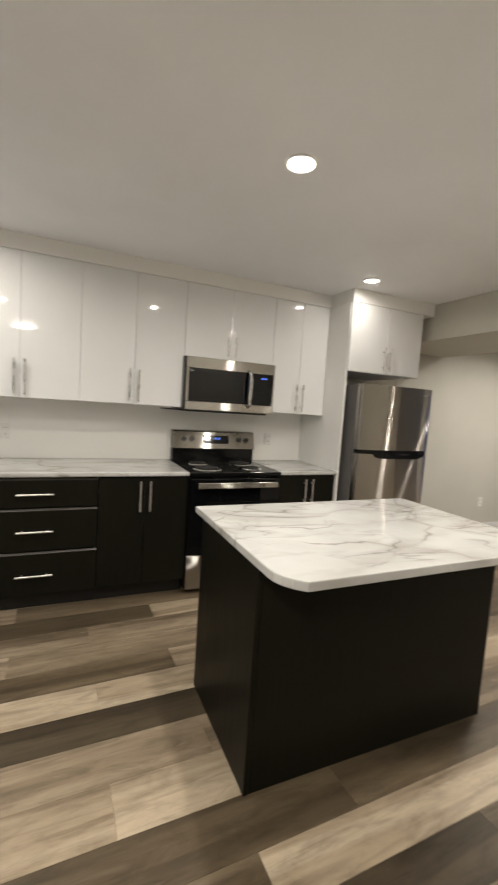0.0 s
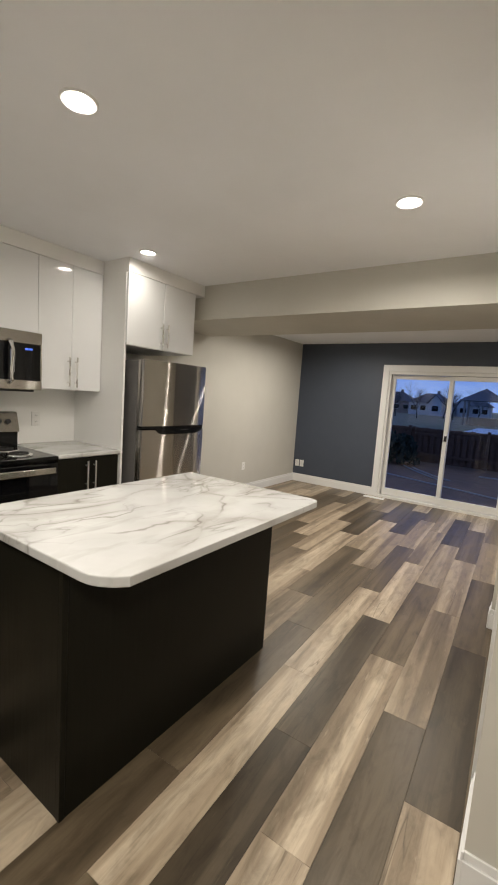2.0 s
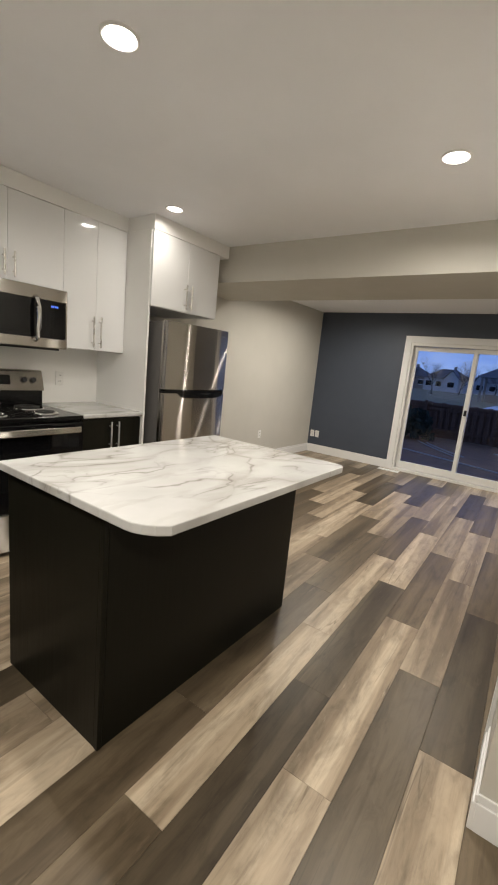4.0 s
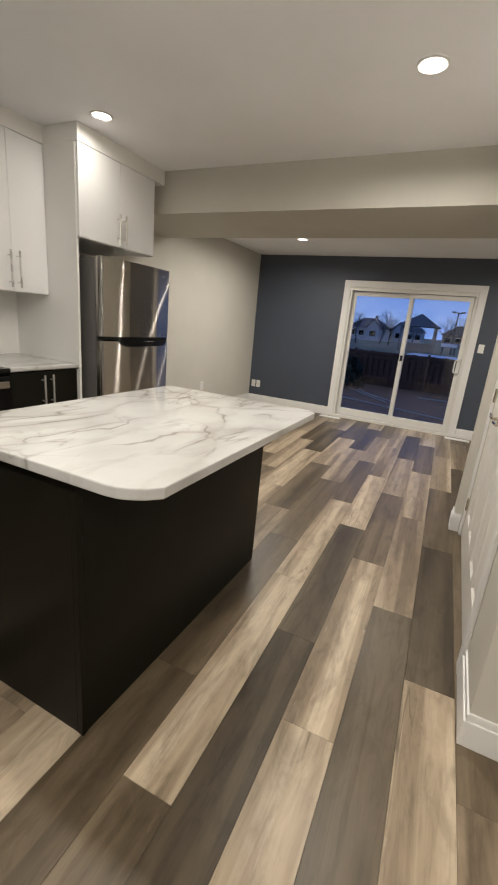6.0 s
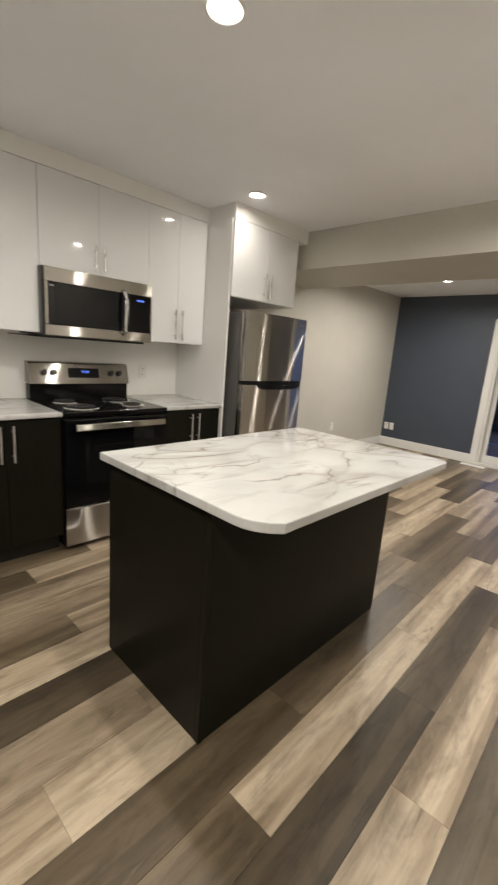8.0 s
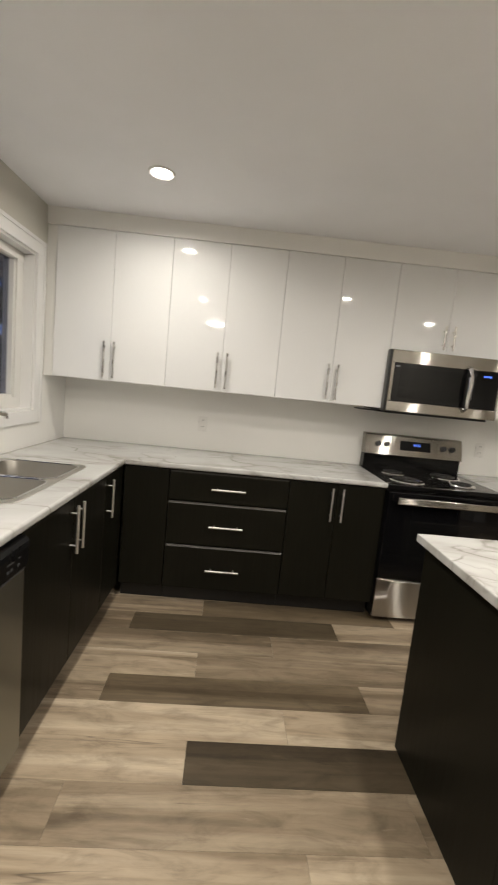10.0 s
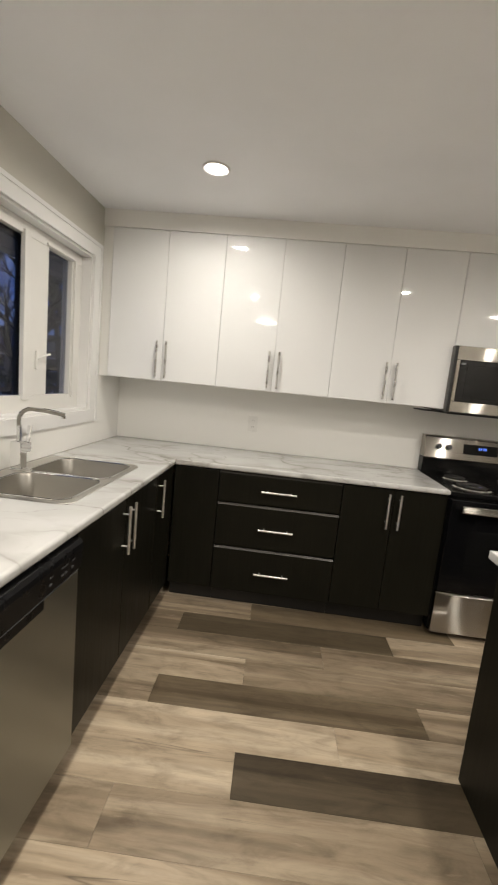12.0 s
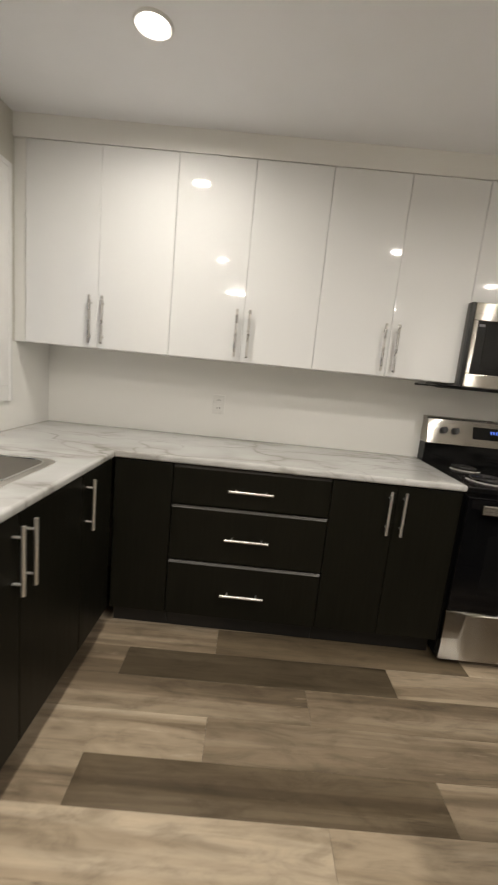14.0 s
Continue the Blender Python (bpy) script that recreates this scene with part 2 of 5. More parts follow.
def foliage(name, a, c, scale=3.0):
    m, n, l, b = material(name)
    f = noise_tex(n, l, coords(n, l), scale, 6)
    l.new(ramp(n, l, f, [(0.3, a), (0.7, c)]), b.inputs["Base Color"])
    b.inputs["Roughness"].default_value = 0.85
    return m


def dark_wood(name):
    """Near-black espresso thermofoil with faint upright grain."""
    m, n, l, b = material(name)
    v = coords(n, l, (26, 26, 1.2))
    f = noise_tex(n, l, v, 3.0, 5)
    l.new(ramp(n, l, f, [(0.3, (0.0078, 0.0073, 0.0048)), (0.7, (0.0116, 0.0108, 0.0074))]), b.inputs["Base Color"])
    l.new(ramp(n, l, f, [(0.3, (0.34,) * 3), (0.7, (0.44,) * 3)]), b.inputs["Roughness"])
    b.inputs["Specular IOR Level"].default_value = 0.11
    relief(n, l, b, f, 0.05, 0.0005)
    return m


WALL = surface("greige_wall_paint", (0.55, 0.53, 0.475), 0.6, vary=0.03, scale=2.0, bump=0.12, bump_scale=260)
BLUE = surface("slate_blue_wall_paint", (0.056, 0.068, 0.094), 0.55, vary=0.05, scale=2.0, bump=0.12, bump_scale=260)
CEIL = surface("ceiling_paint", (0.88, 0.888, 0.915), 0.75, vary=0.03, scale=1.5, bump=0.2, bump_scale=180)
TRIM = surface("white_trim_paint", (0.76, 0.755, 0.745), 0.42, vary=0.01, scale=1.5, bump=0.03, rough_vary=0.01)
DOORP = surface("white_door_paint", (0.72, 0.70, 0.66), 0.38, vary=0.03, scale=3.0, bump=0.05)
GLOSS = surface("white_gloss_lacquer", (0.78, 0.785, 0.785), 0.035, vary=0.008, scale=1.2, bump=0.0, rough_vary=0.006)
CARC = surface("white_melamine", (0.83, 0.825, 0.80), 0.35, vary=0.008, scale=1.0, bump=0.02, rough_vary=0.01)
SPLASH = surface("white_backsplash_panel", (0.83, 0.82, 0.79), 0.3, vary=0.008, scale=1.0, bump=0.01, bump_scale=30, rough_vary=0.01)
ESPR = dark_wood("espresso_front")
# espresso made paler: the light caught on the slanted lips is in the colour
LIP_LIT = surface("espresso_lip_lit", (0.045, 0.040, 0.033), 0.45, vary=0.05, bump=0.0)
KICK = surface("black_toe_kick", (0.010, 0.009, 0.008), 0.5)
MARB = marble("marble_laminate")
STEEL = streaked_steel("brushed_steel", (0.50, 0.475, 0.435), 0.20, 0.85)
STEELV = streaked_steel("brushed_steel_door", (0.50, 0.47, 0.43), 0.13, 0.90)
STEELD = steel("dull_brushed_steel", (0.350, 0.352, 0.310), 0.36, (2, 2, 260), 0.8)
CHROME = surface("chrome", (0.74, 0.74, 0.735), 0.03, metal=1.0, vary=0.02, bump=0.0, rough_vary=0.02)
# handle steel darkened: the grey shading on the wall cabinets' bars is in its colour
BAR = surface("satin_bar_shaded", (0.60, 0.58, 0.55), 0.27, metal=1.0, vary=0.03, bump=0.0)
SINKM = surface("sink_steel", (0.30, 0.283, 0.255), 0.42, metal=1.0, vary=0.03, bump=0.0, rough_vary=0.03)
SINKR = surface("satin_sink_rim", (0.56, 0.54, 0.50), 0.36, metal=1.0, vary=0.02, bump=0.0, rough_vary=0.02)
# same handle steel brightened, light put into the colour for the base cabinets' bars
BAR_LIT = surface("satin_bar_lit", (0.82, 0.80, 0.77), 0.42, metal=1.0, vary=0.02, bump=0.0, rough_vary=0.02)
GREYM = surface("grey_enamel_side", (0.115, 0.111, 0.106), 0.42, vary=0.05)
BLACK = surface("black_enamel", (0.006, 0.006, 0.006), 0.14, vary=0.1, bump=0.01)
BLACK.node_tree.nodes["Principled BSDF"].inputs["Specular IOR Level"].default_value = 0.25
BGLASS = surface("black_glass", (0.004, 0.004, 0.0045), 0.05, vary=0.1, bump=0.0, rough_vary=0.01)
BGLASS.node_tree.nodes["Principled BSDF"].inputs["Specular IOR Level"].default_value = 0.3
TINT = surface("tinted_window", (0.006, 0.006, 0.006), 0.08, bump=0.0)
TINT.node_tree.nodes["Principled BSDF"].inputs["Specular IOR Level"].default_value = 0.25
BPLAS = surface("black_plastic", (0.012, 0.012, 0.013), 0.36, vary=0.1)
MATTB = surface("satin_black_panel", (0.006, 0.006, 0.0065), 0.3, vary=0.1, bump=0.01)
MATTB.node_tree.nodes["Principled BSDF"].inputs["Specular IOR Level"].default_value = 0.12
RUBBER = surface("dark_gasket", (0.015, 0.015, 0.015), 0.7)
COIL = surface("burner_coil", (0.02, 0.019, 0.018), 0.45, metal=0.4)
VINYL = surface("white_vinyl", (0.71, 0.70, 0.67), 0.35, vary=0.02, bump=0.02)
PLATE = surface("white_plastic_plate", (0.78, 0.77, 0.74), 0.3, vary=0.01, bump=0.0)
SLOT = surface("dark_slot", (0.03, 0.03, 0.03), 0.6)
BRASSN = surface("satin_nickel", (0.62, 0.56, 0.46), 0.22, metal=1.0, vary=0.03, bump=0.0)
PRINT = surface("pale_print", (0.22, 0.225, 0.235), 0.5, bump=0.0)
FAINT = surface("faint_print", (0.05, 0.05, 0.052), 0.5, bump=0.0)
LED = glowing("blue_display_digits", (0.10, 0.22, 1.0), 1.0)
LENS = glowing("lamp_lens", (1.0, 0.93, 0.82), LENS_GLOW)
GLASS = clear_glass("clear_glass")
SCREEN = clear_glass("screened_glass", (0.55, 0.56, 0.60))
SUB = surface("subfloor", (0.06, 0.05, 0.04), 0.8)
LIGHTW = plank_wood("pale_oak_plank", (0.362, 0.289, 0.206), (0.238, 0.184, 0.126), (0.465, 0.383, 0.283))
MIDW = plank_wood("tan_oak_plank", (0.244, 0.190, 0.131), (0.156, 0.119, 0.080), (0.330, 0.265, 0.189), 0.8)
DARKW = plank_wood("brown_oak_plank", (0.118, 0.089, 0.056), (0.082, 0.061, 0.038), (0.150, 0.115, 0.075), 0.5)
GREYW = plank_wood("dark_grey_oak_plank", (0.082, 0.063, 0.040), (0.056, 0.042, 0.026), (0.108, 0.084, 0.055), 0.5)
LAWN = foliage("winter_lawn", (0.14, 0.12, 0.055), (0.22, 0.18, 0.09), 0.6)
SNOW = foliage("thin_snow", (0.55, 0.58, 0.62), (0.75, 0.77, 0.8), 0.8)
DECK = surface("wet_patio_pavers", (0.19, 0.095, 0.050), 0.75, vary=0.2, scale=2.5, bump=0.2, bump_scale=20)
FENCEW = surface("weathered_fence_wood", (0.12, 0.058, 0.032), 0.75, vary=0.25, scale=8)
BARK = surface("bark", (0.030, 0.025, 0.022), 0.85, vary=0.3, scale=12, bump=0.4, bump_scale=40)
ROOF = surface("dark_shingles", (0.12, 0.105, 0.10), 0.85, vary=0.2, scale=9)
SIDING = surface("house_siding", (0.26, 0.21, 0.17), 0.75, vary=0.1)
PALES = surface("pale_house_siding", (0.50, 0.49, 0.47), 0.75, vary=0.1)
EVER = foliage("evergreen", (0.012, 0.02, 0.012), (0.03, 0.045, 0.025), 6.0)
HOSE = surface("pale_hose", (0.32, 0.32, 0.31), 0.5)


# ---- shaping helpers ----
def bm_box(x0, x1, y0, y1, z0, z1, bev=0.0, seg=2, bm=None):
    own = bmesh.new()
    bmesh.ops.create_cube(own, size=1.0)
    for vert in own.verts:
        vert.co = Vector((x0 + (vert.co.x + 0.5) * (x1 - x0), y0 + (vert.co.y + 0.5) * (y1 - y0), z0 + (vert.co.z + 0.5) * (z1 - z0)))
    if bev:
        bmesh.ops.bevel(own, geom=own.edges[:], offset=bev, segments=seg, profile=0.6, affect="EDGES", clamp_overlap=True)
    if bm is None:
        return own
    tmp = bpy.data.meshes.new("tmp")
    own.to_mesh(tmp)
    own.free()
    bm.from_mesh(tmp)
    bpy.data.meshes.remove(tmp)
    return bm


def bm_rod(points, radius, seg=12, bm=None, square=False, taper=None):
    """A rod swept through points, with closed ends."""
    own = bm is None
    bm = bmesh.new() if own else bm
    pts = [Vector(p) for p in points]
    count = 4 if square else seg
    rings = []
    for k, p in enumerate(pts):
        d = (pts[min(k + 1, len(pts) - 1)] - pts[max(k - 1, 0)]).normalized()
        ref = Vector((0, 0, 1)) if abs(d.z) < 0.9 else Vector((1, 0, 0))
        a = d.cross(ref).normalized()
        c = d.cross(a).normalized()
        r = radius * (taper[k] if taper else 1.0)
        ring = []
        for j in range(count):
            th = 2 * math.pi * (j + (0.5 if square else 0)) / count
            ring.append(bm.verts.new(p + (a * math.cos(th) + c * math.sin(th)) * r * (1.414 if square else 1)))
        rings.append(ring)
    for u, w in zip(rings, rings[1:]):
        for j in range(count):
            bm.faces.new((u[j], u[(j + 1) % count], w[(j + 1) % count], w[j]))
    bm.faces.new(rings[0][::-1])
    bm.faces.new(rings[-1])
    if own:
        bmesh.ops.recalc_face_normals(bm, faces=bm.faces[:])
    return bm


def bm_lathe(profile, seg=32, bm=None, center=(0, 0, 0)):
    """Revolve (radius, z) pairs round z."""
    bm = bm or bmesh.new()
    rings = []
    for r, z in profile:
        if r < 1e-6:
            rings.append([bm.verts.new((center[0], center[1], center[2] + z))])
        else:
            rings.append([bm.verts.new((center[0] + r * math.cos(2 * math.pi * j / seg), center[1] + r * math.sin(2 * math.pi * j / seg), center[2] + z)) for j in range(seg)])
    for u, w in zip(rings, rings[1:]):
        for j in range(seg):
            a, b2 = u[j % len(u)], u[(j + 1) % len(u)]
            c, d = w[(j + 1) % len(w)], w[j % len(w)]
            face = []
            for vert in (a, b2, c, d):
                if vert not in face:
                    face.append(vert)
            if len(face) > 2:
                bm.faces.new(face)
    bmesh.ops.recalc_face_normals(bm, faces=bm.faces[:])
    return bm


def bm_prism(outline, z0, z1, bev=0.0, seg=2):
    """An upright prism over an outline of (x, y) pairs; bev rounds its upper and lower rims."""
    bm = bmesh.new()
    low = [bm.verts.new((x, y, z0)) for x, y in outline]
    face = bm.faces.new(low)
    ret = bmesh.ops.extrude_face_region(bm, geom=[face])
    for g in ret["geom"]:
        if isinstance(g, bmesh.types.BMVert):
            g.co.z = z1
    bmesh.ops.recalc_face_normals(bm, faces=bm.faces[:])
    if bev:
        rim = [e for e in bm.edges if abs(e.verts[0].co.z - e.verts[1].co.z) < 1e-6]
        bmesh.ops.bevel(bm, geom=rim, offset=bev, segments=seg, profile=0.5, affect="EDGES")
    return bm


def smooth_mesh(me, angle=40):
    me.shade_smooth()
    me.set_sharp_from_angle(angle=radians(angle))


def part(name, bm, mat, parent=None, label="", smooth=False):
    me = bpy.data.meshes.new(name)
    bm.to_mesh(me)
    bm.free()
    me.materials.append(mat)
    if smooth:
        smooth_mesh(me)
    ob = new(name, me)
    if parent is not None:
        ob.parent = parent
    if label:
        tagged(ob, label)
    return ob


def thing(name, label, category, m=None, group="", kind=""):
    ob = new(name)
    ob.empty_display_size = 0.1
    if m is not None:
        ob.matrix_world = m
    return tagged(ob, label, category, group, kind)


def structure(name, bm, mat, label, category, smooth=False):
    return tagged(part(name, bm, mat, None, "", smooth), label, category, kind="structure")


def joined_boxes(boxes, bev=0.0):
    bm = bmesh.new()
    for b in boxes:
        bm_box(*b, bev=bev, bm=bm)
    return bm


# ---- structure ----
NORTH, WEST, EAST = 3.55, -1.455, 6.47
HIGH, LOW = 2.46, 2.39
BEAM = 3.06

structure("wall_north", joined_boxes([(WEST - 0.14, EAST + 0.14, NORTH, NORTH + 0.14, -0.02, HIGH + 0.1)]), WALL, "greige painted wall behind the kitchen cabinets", "wall")
# west wall, with the window's opening
WY0, WY1, WZ0, WZ1 = 1.20, 3.04, 1.165, 2.125
structure("wall_west", joined_boxes([
    (WEST - 0.14, WEST, -3.0, WY0, -0.02, HIGH + 0.1), (WEST - 0.14, WEST, WY1, NORTH, -0.02, HIGH + 0.1),
    (WEST - 0.14, WEST, WY0, WY1, -0.02, WZ0), (WEST - 0.14, WEST, WY0, WY1, WZ1, HIGH + 0.1)]), WALL, "greige painted wall round the kitchen window", "wall")
# east wall, with the patio door's opening
DY0, DY1, DZ1 = 0.30, 2.02, 1.97
structure("wall_east", joined_boxes([
    (EAST, EAST + 0.14, -1.3, DY0, -0.02, HIGH + 0.1), (EAST, EAST + 0.14, DY1, NORTH, -0.02, HIGH + 0.1),
    (EAST, EAST + 0.14, DY0, DY1, DZ1, HIGH + 0.1), (EAST, EAST + 0.14, DY0, DY1, -0.14, -0.012)]), BLUE, "dark slate-blue painted accent wall", "wall")
# closet block between hall and living room, with the double door's opening
CX0, CX1, CY = 1.283, 3.235, 0.129
PX, PY = 3.115, 0.195
QX0, QX1, QZ = 1.685, 3.045, 2.04
structure("wall_closet", joined_boxes([
    (CX0, QX0, CY - 0.11, CY, -0.02, HIGH + 0.1), (QX1, CX1, CY - 0.11, CY, -0.02, HIGH + 0.1), (QX0, QX1, CY - 0.11, CY, QZ, HIGH + 0.1),
    (PX, CX1, CY, PY, -0.02, HIGH + 0.1), (CX0, CX0 + 0.11, -3.0, CY - 0.11, -0.02, HIGH + 0.1), (CX1 - 0.11, CX1, -1.3, CY - 0.11, -0.02, HIGH + 0.1),
    (CX0 + 0.11, CX1 - 0.11, -0.75, -0.65, -0.02, HIGH + 0.1)]), WALL, "greige painted closet walls beside the island", "wall")
structure("wall_south", joined_boxes([(CX1 - 0.11, EAST + 0.14, -1.42, -1.3, -0.02, HIGH + 0.1), (WEST - 0.14, CX0 + 0.11, -3.14, -3.0, -0.02, HIGH + 0.1)]), WALL, "greige painted wall closing the rooms", "wall")
structure("ceiling_kitchen", joined_boxes([(WEST, BEAM, -3.0, NORTH, HIGH, HIGH + 0.1)]), CEIL, "white flat-painted kitchen ceiling", "ceiling")
structure("ceiling_living", joined_boxes([(4.0, EAST, -1.3, NORTH, LOW, HIGH + 0.1)]), CEIL, "white flat-painted living room ceiling", "ceiling")
structure("beam", joined_boxes([(BEAM, 4.0, -1.3, NORTH, 2.144, HIGH + 0.1)]), WALL, "greige painted dropped beam across the ceiling", "beam")
structure("subfloor", joined_boxes([(WEST, EAST, -3.0, NORTH, -0.06, -0.012)]), SUB, "dark underlay below the planks", "floor")


def baseboard(name, x0, x1, y0, y1, face, label):
    """A tall baseboard with a stepped upper rim; face is the side that looks into the room: '+y', '-y', '+x' or '-x'."""
    bm = bmesh.new()
    bm_box(x0, x1, y0, y1, 0.0, 0.105, 0.0015, 1, bm)
    cut = 0.006
    a = [x0, x1, y0, y1]
    a[{"+x": 1, "-x": 0, "+y": 3, "-y": 2}[face]] += -cut if face[0] == "+" else cut
    bm_box(*a, 0.1055, 0.135, 0.003, 2, bm)
    return structure(name, bm, TRIM, label, "baseboard")


T = 0.014
baseboard("baseboard_north", 3.0, EAST - T, NORTH - T, NORTH, "-y", "white baseboard along the greige living room wall")
baseboard("baseboard_east_1", EAST - T, EAST, 2.114, NORTH, "-x", "white baseboard along the slate-blue wall")
baseboard("baseboard_east_2", EAST - T, EAST, -1.3, 0.206, "-x", "white baseboard beside the patio door")
baseboard("baseboard_closet_1", CX0 - T, 1.612, CY, CY + T, "+y", "white baseboard wrapping the closet corner")
baseboard("baseboard_closet_2", CX0 - T, CX0, -3.0, CY, "-x", "white baseboard along the hall wall")
baseboard("baseboard_closet_3", PX - T, PX, CY + 0.018, PY, "-x", "short white baseboard on the pier beside the closet door")
baseboard("baseboard_closet_4", CX1, CX1 + T, -1.3, PY, "+x", "white baseboard on the closet's living room side")
baseboard("baseboard_closet_5", PX - T, CX1 + T, PY, PY + T, "+y", "white baseboard across the pier's end")

# backsplash panels, north and west
structure("backsplash_north", joined_boxes([(WEST + 0.006, 2.155, NORTH - 0.006, NORTH, 0.9315, 1.392)]), SPLASH, "plain white backsplash panel over the counter", "backsplash")
structure("backsplash_west", joined_boxes([(WEST, WEST + 0.006, 0.7, NORTH - 0.007, 0.9315, 1.083), (WEST, WEST + 0.006, 3.138, NORTH - 0.007, 1.083, 1.392)]), SPLASH, "plain white backsplash panel under the window", "backsplash")


# ---- kitchen window ----
win = thing("window_1", "white vinyl kitchen window with casement sash above the sink", "window", kind="structure")
CAS = 0.018
for a in ((WEST, WEST + CAS, WY0 - 0.09, WY1 + 0.094, WZ1, WZ1 + 0.088), (WEST, WEST + CAS, WY0 - 0.09, WY1 + 0.094, WZ0 - 0.08, WZ0),
          (WEST, WEST + CAS, WY0 - 0.09, WY0, WZ0, WZ1), (WEST, WEST + CAS, WY1, WY1 + 0.094, WZ0, WZ1)):
    part("casing", bm_box(*a, bev=0.003), TRIM, win)
part("casing_bead", joined_boxes([(WEST + CAS, WEST + CAS + 0.006, WY0 - 0.09, WY1 + 0.094, WZ1 + 0.066, WZ1 + 0.088), (WEST + CAS, WEST + CAS + 0.006, WY1 + 0.072, WY1 + 0.094, WZ0 - 0.08, WZ1 + 0.066)], 0.002), TRIM, win)
FX0, FX1 = WEST - 0.125, WEST - 0.062
part("jamb_liner", joined_boxes([(FX0, WEST, WY0, WY1, WZ1 - 0.012, WZ1), (FX0, WEST, WY0, WY1, WZ0, WZ0 + 0.012), (FX0, WEST, WY0, WY0 + 0.012, WZ0 + 0.012, WZ1 - 0.012), (FX0, WEST, WY1 - 0.012, WY1, WZ0 + 0.012, WZ1 - 0.012)]), TRIM, win)
GZ0, GZ1 = 1.262, 2.052
IY0, IY1 = WY0 + 0.012, WY1 - 0.012
part("window_frame", joined_boxes([(FX0, FX1, IY0, IY1, GZ1, WZ1 - 0.012), (FX0, FX1, IY0, IY1, WZ0 + 0.012, GZ0), (FX0, FX1, IY0, 1.28, GZ0, GZ1),
                                   (FX0, FX1, 2.49, 2.665, GZ0, GZ1), (FX0, FX1, 2.915, IY1, GZ0, GZ1)], 0.004), VINYL, win)
part("glazing_bead", joined_boxes([(FX1 - 0.012, FX1 + 0.012, 2.44, 2.488, GZ0 - 0.02, GZ1 + 0.02), (FX1 + 0.001, FX1 + 0.012, 2.93, 2.965, GZ0 - 0.02, GZ1 + 0.02), (FX1 + 0.001, FX1 + 0.012, 2.64, 2.93, GZ1 + 0.004, GZ1 + 0.02)], 0.003), VINYL, win)
part("screen_frame", joined_boxes([(FX0 + 0.006, FX0 + 0.02, 2.465, 2.489, GZ0, GZ1), (FX0 + 0.006, FX0 + 0.02, 1.281, 2.465, GZ1 - 0.022, GZ1)]), RUBBER, win)
for y0, y1 in ((1.28, 2.49), (2.665, 2.915)):
    p = part("pane", bm_box(FX0 + 0.028, FX0 + 0.034, y0, y1, GZ0, GZ1), SCREEN, win)
    p.visible_shadow = False
latch = part("casement_latch", bm_box(FX1, FX1 + 0.012, 2.555, 2.58, 1.40, 1.50, 0.004), VINYL, win)
part("latch_lever", bm_rod([(FX1 + 0.012, 2.567, 1.455), (FX1 + 0.03, 2.59, 1.475), (FX1 + 0.034, 2.64, 1.488)], 0.006), VINYL, latch, smooth=True)
crank = part("crank_base", bm_box(FX1 - 0.002, FX1 + 0.035, 2.06, 2.16, 1.205, 1.226, 0.005), VINYL, win)
part("crank_handle", bm_rod([(FX1 + 0.02, 2.11, 1.226), (FX1 + 0.03, 2.13, 1.244), (FX1 + 0.036, 2.18, 1.238)], 0.006), VINYL, crank, smooth=True)

# ---- patio door ----
pd = thing("door_1", "white vinyl sliding patio door with two glass panels", "patio door", kind="structure")
for a in ((EAST - 0.018, EAST, DY0 - 0.092, DY0, 0, DZ1 + 0.09), (EAST - 0.018, EAST, DY1, DY1 + 0.092, 0, DZ1 + 0.09), (EAST - 0.018, EAST, DY0, DY1, DZ1, DZ1 + 0.09)):
    part("casing", bm_box(*a, bev=0.003), TRIM, pd)
part("door_frame", joined_boxes([(EAST - 0.004, EAST + 0.13, DY0, DY0 + 0.035, 0.0, DZ1), (EAST - 0.004, EAST + 0.13, DY1 - 0.035, DY1, 0.0, DZ1), (EAST - 0.004, EAST + 0.13, DY0 + 0.035, DY1 - 0.035, DZ1 - 0.05, DZ1),
                                 (EAST - 0.03, EAST + 0.13, DY0, DY1, -0.004, 0.035)], 0.003), VINYL, pd)


def glazed_panel(name, y0, y1, x, stile, label):
    p = part(name, joined_boxes([(x, x + 0.04, y0, y0 + stile, 0.04, DZ1 - 0.055), (x, x + 0.04, y1 - stile, y1, 0.04, DZ1 - 0.055),
                                 (x, x + 0.04, y0 + stile, y1 - stile, 0.04, 0.145), (x, x + 0.04, y0 + stile, y1 - stile, DZ1 - 0.115, DZ1 - 0.055)], 0.004), VINYL, pd, label)
    g = part("pane", bm_box(x + 0.016, x + 0.024, y0 + stile, y1 - stile, 0.145, DZ1 - 0.115), GLASS, p)
    g.visible_shadow = False
    return p


fixed = glazed_panel("fixed_panel", 1.105, DY1 - 0.036, EAST + 0.07, 0.055, "fixed glass panel")
slide = glazed_panel("sliding_panel", DY0 + 0.036, 1.165, EAST + 0.018, 0.055, "sliding glass panel")
part("pull_handle", bm_rod([(EAST + 0.018, 0.362, 1.085), (EAST - 0.030, 0.364, 1.085), (EAST - 0.040, 0.372, 1.082), (EAST - 0.042, 0.405, 1.078), (EAST - 0.042, 0.412, 1.066), (EAST - 0.042, 0.412, 0.922), (EAST - 0.042, 0.405, 0.910), (EAST - 0.040, 0.372, 0.906), (EAST - 0.030, 0.364, 0.903), (EAST + 0.018, 0.362, 0.903)], 0.010), VINYL, slide, smooth=True)
